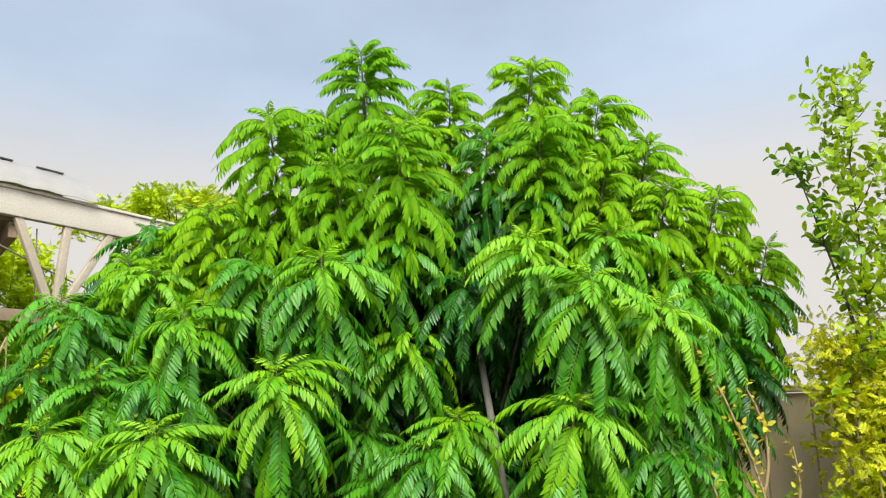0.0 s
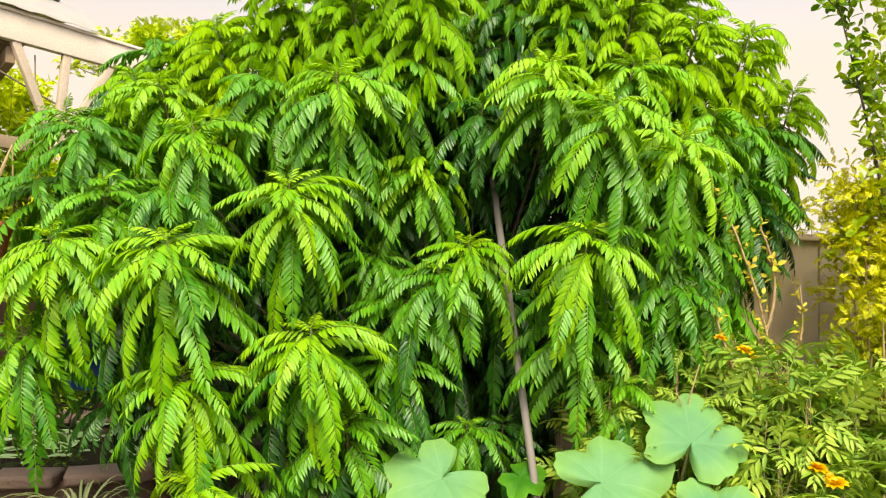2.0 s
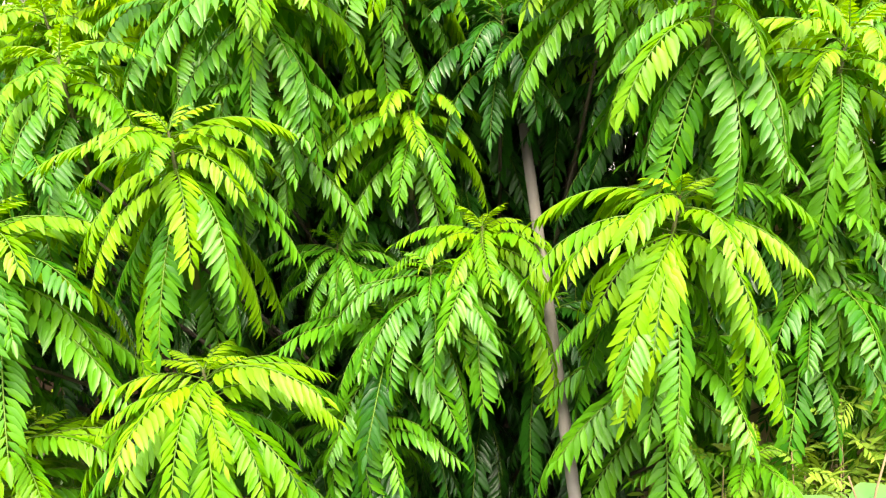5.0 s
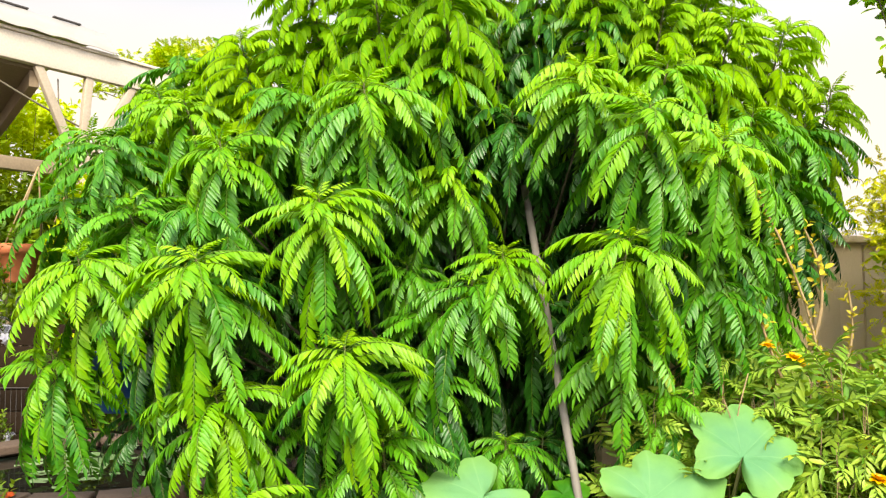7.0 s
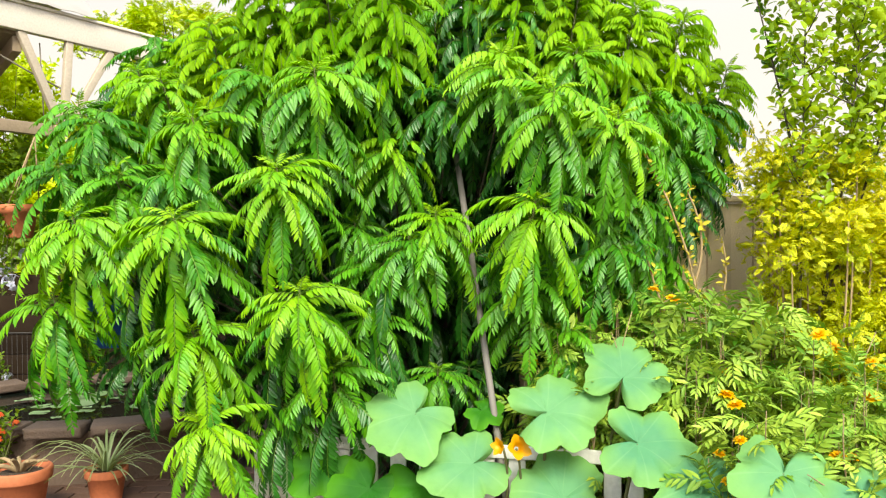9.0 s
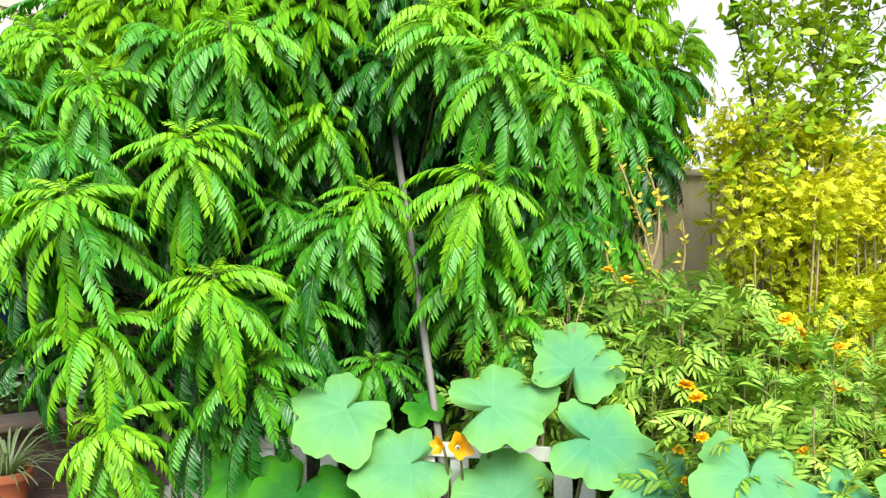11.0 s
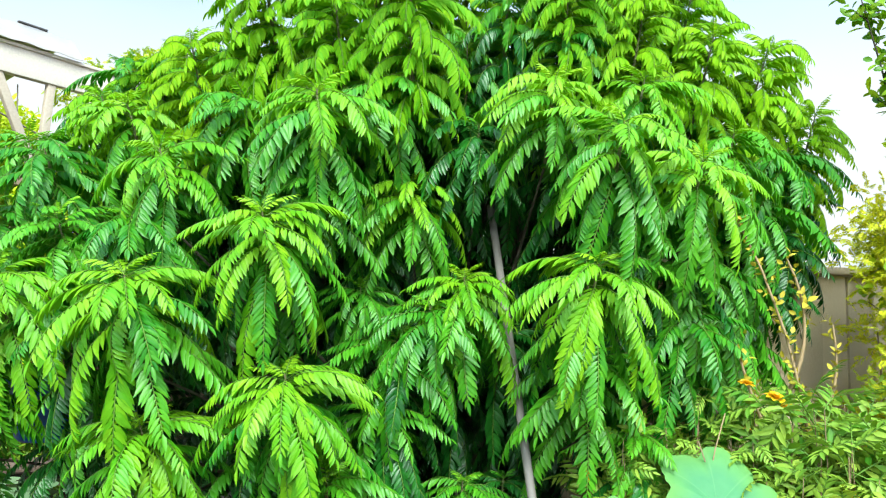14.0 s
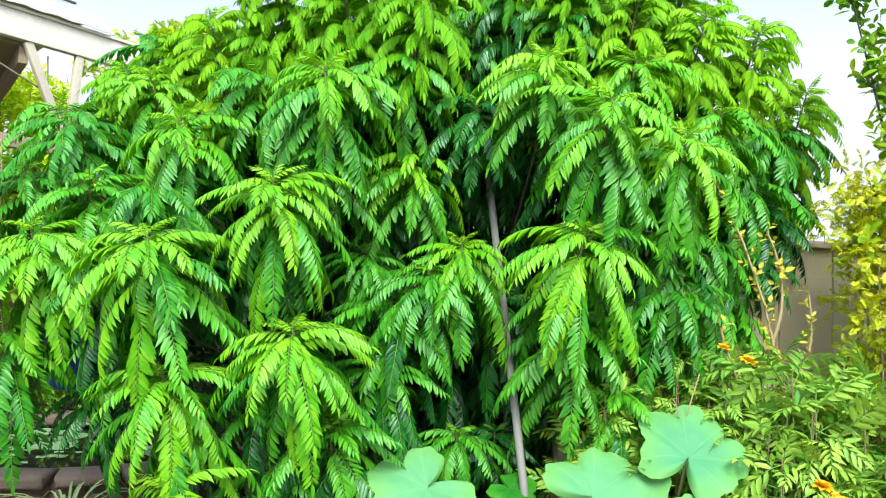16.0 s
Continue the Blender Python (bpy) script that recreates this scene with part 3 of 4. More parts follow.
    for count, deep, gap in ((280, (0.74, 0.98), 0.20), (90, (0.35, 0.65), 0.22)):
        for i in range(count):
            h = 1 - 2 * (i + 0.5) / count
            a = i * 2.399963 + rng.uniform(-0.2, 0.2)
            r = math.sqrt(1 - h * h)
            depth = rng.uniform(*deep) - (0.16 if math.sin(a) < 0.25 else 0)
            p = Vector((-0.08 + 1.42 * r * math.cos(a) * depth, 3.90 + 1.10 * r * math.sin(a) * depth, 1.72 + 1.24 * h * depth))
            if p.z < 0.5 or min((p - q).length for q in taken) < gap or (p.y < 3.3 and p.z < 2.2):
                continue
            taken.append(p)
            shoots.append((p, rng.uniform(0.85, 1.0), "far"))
    base = Vector((0.02, 3.5, -0.03))
    trunk = Mesh()
    tube(trunk, [base - origin, (-0.02, 0, 0.25), (0.01, 0.04, 0.6), (-0.02, 0.10, 0.95)], [0.055, 0.045, 0.04, 0.036], 10)
    part("trunk", trunk, M_BARK, tree, "slender brown trunk")
    for dx, dy in ((-0.12, 0.08), (0.10, 0.05)):
        ms = Mesh()
        tube(ms, [Vector((dx, dy, -0.03)), Vector((dx * 2, dy * 1.5, 0.5)), Vector((dx * 3.5, dy * 2, 1.1))], [0.035, 0.028, 0.02], 8)
        part("trunk", ms, M_BARK, tree)
    for p, size, tone in shoots:
        out = Vector((p.x - heart.x, p.y - heart.y, 0))
        lean = min(16, 12 * out.length)
        axis = Vector((-out.y, out.x, 0)).normalized() if out.length > 0.01 else Vector((1, 0, 0))
        turn = Matrix.Rotation(radians(lean), 4, axis)
        m = Matrix.Translation(p - origin) @ turn @ Matrix.Rotation(rng.uniform(0, 6.28), 4, "Z") @ Matrix.Scale(size, 4)
        if not tone:
            shoot = part("shoot", tip_data, M_TWIG, tree, m=m)
            for kind_name, var, fm in frond_plan(rng, 42):
                part("frond", frond_data[(kind_name, var)], M_LEAF, shoot, m=fm)
        else:
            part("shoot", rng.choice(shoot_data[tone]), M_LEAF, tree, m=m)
        foot = m @ Vector((0, 0, -0.30)) + Vector((0, 0.03, 0))
        start = Vector((foot.x * 0.25, 0.1 + foot.y * 0.25, max(0.25, min(1.0, foot.z * 0.5))))
        ms = Mesh()
        pts = bow(start, foot, Vector((foot.x * 0.06, 0.16, 0.02 if foot.z > 0.8 else 0.2)), 6)
        tube(ms, pts, [0.012 - 0.008 * i / 6 for i in range(7)], 5)
        part("limb", ms, M_BARK, tree)


build_curry_tree()

# ---- stake beside the tree ----
stake = Mesh()
tube(stake, [(0.372, 2.600, -0.03), (0.302, 2.765, 0.57), (0.150, 3.105, 1.75)], [0.0145, 0.0145, 0.014], 10)
tagged(part("garden_stake", stake, M_STAKE, None), "straight grey-brown wooden stake leaning into the tree", "stake")


# ---- squash ----
def squash_leaf(seed, size):
    """A broad leaf of five shallow lobes round a deep notch at the stalk; +x is the tip, z up."""
    rng = random.Random(seed)
    ms = Mesh()
    n, rings = 96, 7
    ph = rng.uniform(0, 6)
    k0 = ms.add([(0, 0, 0)])
    ms.uv.append((0.5, 0))
    for j in range(1, rings + 1):
        q = j / rings
        for i in range(n + 1):
            w = -1 + 2 * i / n
            a = w * math.pi * 0.988
            # five rounded lobes, each the outer part of a disc
            lobe = 0.46
            for k in range(-2, 3):
                off = a - k * 1.17
                near = 0.185 - (0.57 * math.sin(off)) ** 2
                if near > 0 and math.cos(off) > 0:
                    lobe = max(lobe, (0.57 * math.cos(off) + math.sqrt(near)) * (1.0 - 0.05 * abs(k)))
            lobe += 0.03 * math.sin(2 * a + ph)
            notch = 1 - 0.6 * max(0, (abs(w) - 0.90) / 0.10) ** 1.2
            edge = 1 + 0.022 * math.sin(61 * w + ph) + 0.036 * math.sin(27 * w + 2 * ph) + 0.045 * math.sin(9 * w + ph)
            r = size / 2 * lobe * notch * edge * q
            z = size * (0.17 * q - 0.17 * q ** 2.2 + 0.030 * q * q * math.sin(5 * a + ph) + 0.022 * q * q * math.cos(3 * a - ph)) - size * 0.02 * q * abs(math.sin(3.5 * a))
            ms.add([(r * math.cos(a) + 0.10 * size * q * (1 - q * 0.3), r * math.sin(a), z)])
            ms.uv.append(((w + 1) / 2, q))
    for i in range(n):
        ms.face((k0, 1 + i, 2 + i))
    for j in range(rings - 1):
        for i in range(n):
            a = 1 + j * (n + 1) + i
            ms.face((a, a + n + 1, a + n + 2, a + 1))
    return ms


def squash_flower(ms, p, d, size, rng, mat=0):
    """A flared five-pointed trumpet."""
    d, s, u = frame_at(d)
    n = 20
    rows = []
    for t, r in ((0, 0.12), (0.35, 0.2), (0.7, 0.36), (1.0, 0.62)):
        ids = []
        for i in range(n):
            a = 2 * math.pi * i / n
            point = 1 + (0.17 * math.cos(5 * a) if t == 1.0 else 0.08 * math.cos(5 * a))
            c = p + d * (size * (t * 0.7 - (0.10 * (1 - math.cos(5 * a)) if t == 1.0 else 0)))
            ids.append(c + (s * math.cos(a) + u * math.sin(a)) * (size * r * point))
        rows.append(ms.add(ids))
    for a, b in zip(rows, rows[1:]):
        for i in range(n):
            j = (i + 1) % n
            ms.face((a + i, a + j, b + j, b + i), mat)


def build_squash():
    plant = thing("squash_plant", "sprawling squash vine with broad pale green leaves and orange blossom", "squash plant")
    # place of the leaf's middle, width, turn of the tip, tilt towards the path
    spread = [(-0.03, 2.72, 0.66, 0.42, 222, 42), (0.48, 2.57, 0.69, 0.42, 14, 40), (0.78, 2.60, 0.815, 0.39, 64, 42),
              (0.79, 2.42, 0.61, 0.39, 340, 46), (0.20, 2.63, 0.48, 0.38, 200, 44), (0.53, 2.53, 0.37, 0.39, 100, 48),
              (0.24, 2.80, 0.65, 0.19, 320, 35), (-0.42, 2.84, 0.42, 0.30, 230, 52), (-0.22, 2.74, 0.35, 0.38, 240, 52), (0.00, 2.72, 0.36, 0.40, 290, 55)]
    nearer = [(0.99, 2.31, 0.50, 0.40, 270, 42), (1.16, 2.05, 0.61, 0.38, 250, 40), (1.36, 1.95, 0.55, 0.36, 290, 36), (1.55, 1.82, 0.58, 0.34, 260, 36), (0.97, 2.24, 0.34, 0.33, 275, 50)]
    stem_at = Vector((0.45, 2.85, 0.02))
    vine = Mesh()
    tube(vine, bow((-0.55, 2.95, 0.05), (1.7, 2.1, 0.08), (0, 0.25, 0.08), 14), 0.012, 7)
    part("vine", vine, M_TWIG, plant, "trailing green vine")
    rng = random.Random(3)
    for i, (x, y, z, w, turn, tilt) in enumerate(spread + nearer):
        m = pose(x, y, z) @ Matrix.Rotation(radians(tilt), 4, "X") @ Matrix.Rotation(radians(turn), 4, "Z")
        # one small leaf and four low ones take the deeper green
        young = i in (6, 7, 8, 9, 14)
        leaf = part("leaf", squash_leaf(i, w), M_SQUASH_DEEP if young else M_SQUASH, plant, "younger bright green leaf" if young else "", m=m)
        foot = Vector((x * 0.8 + 0.09, y + 0.16, 0.04))
        top = Vector((x, y, z))
        inv = m.inverted()
        ms = Mesh()
        pts = bow(foot, top, (0.03 * rng.uniform(-1, 1), 0.03, 0), 7)
        tube(ms, [inv @ p for p in pts], [0.009 - 0.003 * k / 7 for k in range(8)], 6)
        part("leaf_stalk", ms, M_TWIG, leaf, "hollow pale green stalk")
    for p, d, s in (((0.36, 2.55, 0.56), (0.2, -0.8, 0.35), 0.072), ((0.31, 2.56, 0.565), (-0.7, -0.6, 0.2), 0.05)):
        ms = Mesh()
        squash_flower(ms, Vector(p), Vector(d), s, rng)
        tube(ms, bow(Vector(p) - Vector((0.0, -0.06, 0.30)), p, (0.02, 0, 0), 5), 0.005, 5, 1)
        part("blossom", ms, [M_ORANGE, M_TWIG], plant, "open orange squash blossom")


build_squash()


# ---- low white slatted panel ----
def build_lattice():
    panel = thing("lattice_panel", "low white slatted garden panel behind squash leaves", "garden panel", (-0.72, 3.0, 0))
    panel.rotation_euler = (0, 0, radians(-14))
    x = 0.0
    while x < 1.55:
        part("slat", bm_box((0.068, 0.016, 0.53), (x, 0, 0.265), 0.003), M_WHITE, panel)
        x += 0.126
    for z in (0.05, 0.276, 0.502):
        part("rail", bm_box((1.62, 0.014, 0.054), (0.76, -0.016, z), 0.003), M_WHITE, panel)
    part("panel_post", bm_box((0.06, 0.06, 0.57), (1.60, 0.0, 0.285), 0.006), M_WHITE, panel)


build_lattice()


# ---- flowering bushes on the bed ----
def compound(rng, scale=1.0, pairs=4, leaf=0.052):
    """A short feathered leaf with a few broad leaflets."""
    return frond(0.14 * scale, rng.uniform(10, 40), rng.uniform(30, 80), rng.randrange(9999), pairs + 1, 0.84 * leaf * scale, 0.29, rng.uniform(0.0, 0.3), 0.28)


LEAF_RNG = random.Random(21)
MARI_LEAVES = [compound(LEAF_RNG) for _ in range(8)]


def pompom(size, seed):
    """A ruffled double flower of three rings of petals."""
    rng = random.Random(seed)
    ms = Mesh()
    for ring, (n, rise, r) in enumerate(((9, 8, 1.0), (8, 35, 0.8), (6, 62, 0.55))):
        for i in range(n):
            a = 2 * math.pi * i / n + ring * 0.3 + rng.uniform(-0.1, 0.1)
            d = Vector((math.cos(a) * math.cos(radians(rise)), math.sin(a) * math.cos(radians(rise)), math.sin(radians(rise))))
            oval(ms, Vector((0, 0, 0)), d, Vector((0, 0, 1)) if rise < 60 else Vector((-math.cos(a), -math.sin(a), 0.3)), size / 2 * r, size * 0.26, 0, 0.2)
    return ms


POMPOMS = [pompom(0.05, i).data("flower", [M_GOLD]) for i in range(3)]


def leafy_branch(ms, a, b, sag, leaves, every, size, rng, leaf_mat_index=0, stalk_index=1, r=0.004, from_t=0.25, wild=25):
    """A stem with compound leaves set along it."""
    n = 8
    pts = bow(a, b, sag, n)
    tube(ms, pts, [r * (1 - 0.6 * i / n) for i in range(n + 1)], 5, 2, False)
    length = sum((q - p).length for p, q in zip(pts, pts[1:]))
    count = max(3, int(length * (1 - from_t) / every))
    for i in range(count + 1):
        t = from_t + (1 - from_t) * i / count
        f = t * n
        j = min(n - 1, int(f))
        p = pts[j].lerp(pts[j + 1], f - j)
        src = rng.choice(leaves)
        m = Matrix.Translation(p) @ pose(0, 0, 0, rng.uniform(-wild, wild), rng.uniform(-wild - 10, wild - 10), rng.uniform(0, 360)) @ Matrix.Scale(size * rng.uniform(0.75, 1.2), 4)
        ms.join(src, m)


def marigold_bush(at, height, radius, stems, flowers, seed, label, leaf_size=1.05):
    rng = random.Random(seed)
    bush = thing("marigold_bush", label, "flowering bush", at, group="flowering bushes of the bed")
    tips = []
    for i in range(int(stems * 2.4)):
        a, q = rng.uniform(0, 2 * math.pi), math.sqrt(rng.random())
        end = Vector((math.cos(a) * radius * q, math.sin(a) * radius * q, height * rng.uniform(0.72, 1.05) * (1 - 0.25 * q * q)))
        ms = Mesh()
        leafy_branch(ms, Vector((rng.uniform(-0.05, 0.05), rng.uniform(-0.05, 0.05), -0.02)), end, Vector((end.x * 0.3, end.y * 0.3, 0.05)), MARI_LEAVES, 0.050, leaf_size, rng, r=0.0035, from_t=0.12, wild=55)
        part("leafy_stem", ms, [M_MARI, M_RACHIS, M_DRY], bush)
        tips.append(end)
    for i in range(7):
        a = rng.uniform(0, 6.28)
        end = Vector((math.cos(a) * radius, math.sin(a) * radius, height * rng.uniform(0.6, 1.0)))
        ms = Mesh()
        tube(ms, bow((0, 0, -0.02), end, (rng.uniform(-0.12, 0.12), rng.uniform(-0.12, 0.05), 0.06), 8), [0.005 - 0.0004 * k for k in range(9)], 5)
        part("dry_twig", ms, M_DRY, bush, "bare brown twig")
    for i in range(flowers):
        p = tips[i % len(tips)] + Vector((rng.uniform(-0.04, 0.04), rng.uniform(-0.06, 0.02), rng.uniform(0.0, 0.04)))
        part("flower", POMPOMS[i % 3], M_GOLD, bush, "golden orange flower head", m=Matrix.Translation(p) @ pose(0, 0, 0, rng.uniform(10, 60), 0, rng.uniform(-60, 60)) @ Matrix.Scale(rng.uniform(1.0, 1.5), 4))


BUSHES = [(0.64, 2.80, 1.0, 0.16, 14, 1), (0.62, 2.90, 0.94, 0.18, 12, 1), (0.92, 2.94, 1.12, 0.25, 18, 1), (1.20, 2.80, 1.14, 0.30, 24, 3), (1.45, 2.62, 1.10, 0.32, 24, 4),
          (1.80, 2.55, 0.96, 0.34, 22, 3), (1.30, 2.36, 0.80, 0.30, 18, 3), (1.62, 2.28, 0.80, 0.32, 20, 3), (2.0, 2.2, 0.86, 0.34, 18, 2), (1.45, 2.12, 0.64, 0.26, 12, 2)]
for i, (x, y, h, r, stems, fl) in enumerate(BUSHES):
    marigold_bush((x, y, 0), h, r, stems, fl + (3 if i > 3 else 1), 60 + i, "leafy green bush with golden orange flowers", (0.85, 1.15, 0.8, 1.25, 0.95)[i % 5])


# ---- shrubs by the fence ----
def small_leaf_mesh(n, rng, length, width, shape=leaflet):
    ms = Mesh()
    for i in range(n):
        t = i / n
        a = i * 2.4
        d = Vector((math.cos(a) * 0.8, math.sin(a) * 0.8, 0.6 + rng.uniform(-0.3, 0.4)))
        shape(ms, Vector((0, 0, t * n * length * 0.35)), d, Vector((-d.x, -d.y, 1.2)), length * rng.uniform(0.7, 1.15), width * rng.uniform(0.8, 1.1))
    return ms


SPRIG_RNG = random.Random(5)
CITRUS_SPRIGS = [small_leaf_mesh(7, SPRIG_RNG, 0.066, 0.036, oval) for _ in range(5)]
BACK_SPRIGS = [small_leaf_mesh(6, SPRIG_RNG, 0.075, 0.040, oval) for _ in range(5)]


def shrub(name, label, category, at, stems, leaves, mats, every, size, seed, trunk_r=0.008, from_t=0.2, group=""):
    """stems: (foot, tip, sag) in the shrub's own metres; side twigs are set along each."""
    rng = random.Random(seed)
    root = thing(name, label, category, at, group=group)
    for foot, tip, sag, twigs, reach in stems:
        ms = Mesh()
        n = 8
        pts = bow(foot, tip, sag, n)
        tube(ms, pts, [trunk_r * (1 - 0.75 * i / n) for i in range(n + 1)], 6, 2)
        for i in range(twigs):
            t = from_t + (1 - from_t) * (i + rng.random()) / twigs
            f = t * n
            j = min(n - 1, int(f))
            p = pts[j].lerp(pts[j + 1], f - j)
            a = i * 2.4 + rng.uniform(-0.5, 0.5)
            r = reach * (1.05 - 0.6 * t) * rng.uniform(0.6, 1.1)
            end = p + Vector((math.cos(a) * r, math.sin(a) * r, r * rng.uniform(0.25, 0.9)))
            leafy_branch(ms, p, end, (0, 0, -0.05 * r), leaves, every, size, rng, r=0.0035, from_t=0.12, wild=70)
        part("branch", ms, mats, root)
    return root


TINY = [frond(0.09, 15, 40, 320 + i, 5, 0.036, 0.48, 0.1, 0.05, True) for i in range(5)]
BROAD = [small_leaf_mesh(5, SPRIG_RNG, 0.070, 0.036, leaflet) for _ in range(5)]


def clump_bush(name, label, category, at, height, radius, low, clumps, per, leaves, mats, size, seed, clump=0.17, group="", fork=0.0, flower=None, flowers=0, flower_label=""):
    """A full bush: stems that fork from the foot to loose clumps of small leaves, uneven in outline, with gaps between."""
    rng = random.Random(seed)
    root = thing(name, label, category, at, group=group)
    if fork:
        ms = Mesh()
        tube(ms, bow((0, 0, -0.03), (0, 0, fork), (0.06, 0.03, 0), 8), [0.06 - 0.004 * k for k in range(9)], 8)
        part("trunk", ms, mats[2], root)
    for i in range(clumps):
        a, q = i * 2.4 + rng.uniform(-0.4, 0.4), math.sqrt((i + 0.5) / clumps)
        t = rng.random()
        z = low + (height - low) * t
        r = radius * q * math.sqrt(max(0.1, 1 - 0.75 * t ** 3)) * rng.uniform(0.8, 1.12)
        c = Vector((math.cos(a) * r, math.sin(a) * r, z))
        ms = Mesh()
        tube(ms, bow((c.x * 0.1, c.y * 0.1, fork - 0.03), c, (c.x * 0.2, c.y * 0.2, 0.05), 6), [0.009 - 0.001 * k for k in range(7)], 5)
        stem = part("branch", ms, mats[2], root)
        ms = Mesh()
        big = clump * rng.uniform(0.75, 1.3)
        for k in range(int(per * (big / clump) ** 2)):
            d = Vector((rng.gauss(0, 1), rng.gauss(0, 1), rng.gauss(0, 0.9))).normalized() * big * rng.uniform(0.25, 1.0)
            m = Matrix.Translation(c + d) @ pose(0, 0, 0, rng.uniform(-60, 60), rng.uniform(-70, 40), math.degrees(math.atan2(d.y, d.x)) + rng.uniform(-70, 70)) @ Matrix.Scale(size * rng.uniform(0.7, 1.25), 4)
            ms.join(rng.choice(leaves), m)
        tagged(part("foliage", ms, mats, stem), kind="stuff")
        if flower and i < flowers:
            part("flower", flower, mats[0], root, flower_label, m=Matrix.Translation(c + Vector((0.1, -big, 0.3 * big))) @ pose(0, 0, 0, rng.uniform(40, 80), 0, rng.uniform(-40, 40)) @ Matrix.Scale(rng.uniform(0.8, 1.2), 4))
    return root


Y_MATS = [M_YELLOW, M_RACHIS, M_DRY]
clump_bush("yellow_shrub", "yellow-green feathery shrub in front of the fence", "shrub", (1.71, 2.98, 0), 1.72, 0.37, 0.32, 74, 165, TINY, Y_MATS, 0.40, 81, 0.15, group="shrubs by the fence")
clump_bush("yellow_shrub", "golden feathery shrub in front of the fence", "shrub", (2.28, 3.05, 0), 1.62, 0.50, 0.32, 80, 165, TINY, Y_MATS, 0.40, 82, 0.16, group="shrubs by the fence")
shrub("round_leaf_shrub", "tall upright shrub with small rounded green leaves", "shrub", (1.60, 2.92, 0),
      [((0, 0, 0), (0.05, -0.02, 2.76), (0.0, 0.0, 0), 36, 0.24), ((0.02, 0, 0.7), (0.30, 0, 2.60), (0.06, 0, 0), 34, 0.26),
       ((0.02, 0, 1.6), (-0.19, 0, 2.50), (0.02, 0, -0.05), 6, 0.10), ((0.04, 0, 0.9), (0.52, 0.04, 2.42), (0.06, 0, 0), 26, 0.24)],
      CITRUS_SPRIGS, [M_CITRUS, M_RACHIS, M_BARK], 0.040, 0.72, 83, from_t=0.45)

# curled yellowing sapling at the edge of the tree
sap = thing("dry_sapling", "thin dry sapling with curled yellow leaves", "sapling", (1.10, 2.98, 0))
ms = Mesh()
rng = random.Random(9)
for foot, tip, sag in (((0, 0, 0), (-0.14, -0.04, 1.74), (0.20, 0, 0)), ((0.05, 0, 0.95), (0.20, -0.04, 1.34), (0.07, 0, -0.06)), ((0.05, 0, 0.9), (-0.14, -0.05, 1.30), (0, 0, -0.07)), ((0.06, 0, 1.1), (0.04, -0.06, 1.56), (0.06, 0, 0))):
    leafy_branch(ms, Vector(foot), Vector(tip), Vector(sag), [small_leaf_mesh(4, rng, 0.042, 0.020)], 0.034, 0.85, rng, r=0.009, from_t=0.5, wild=60)
part("branch", ms, [M_CURLED, M_RACHIS, M_DRY], sap)


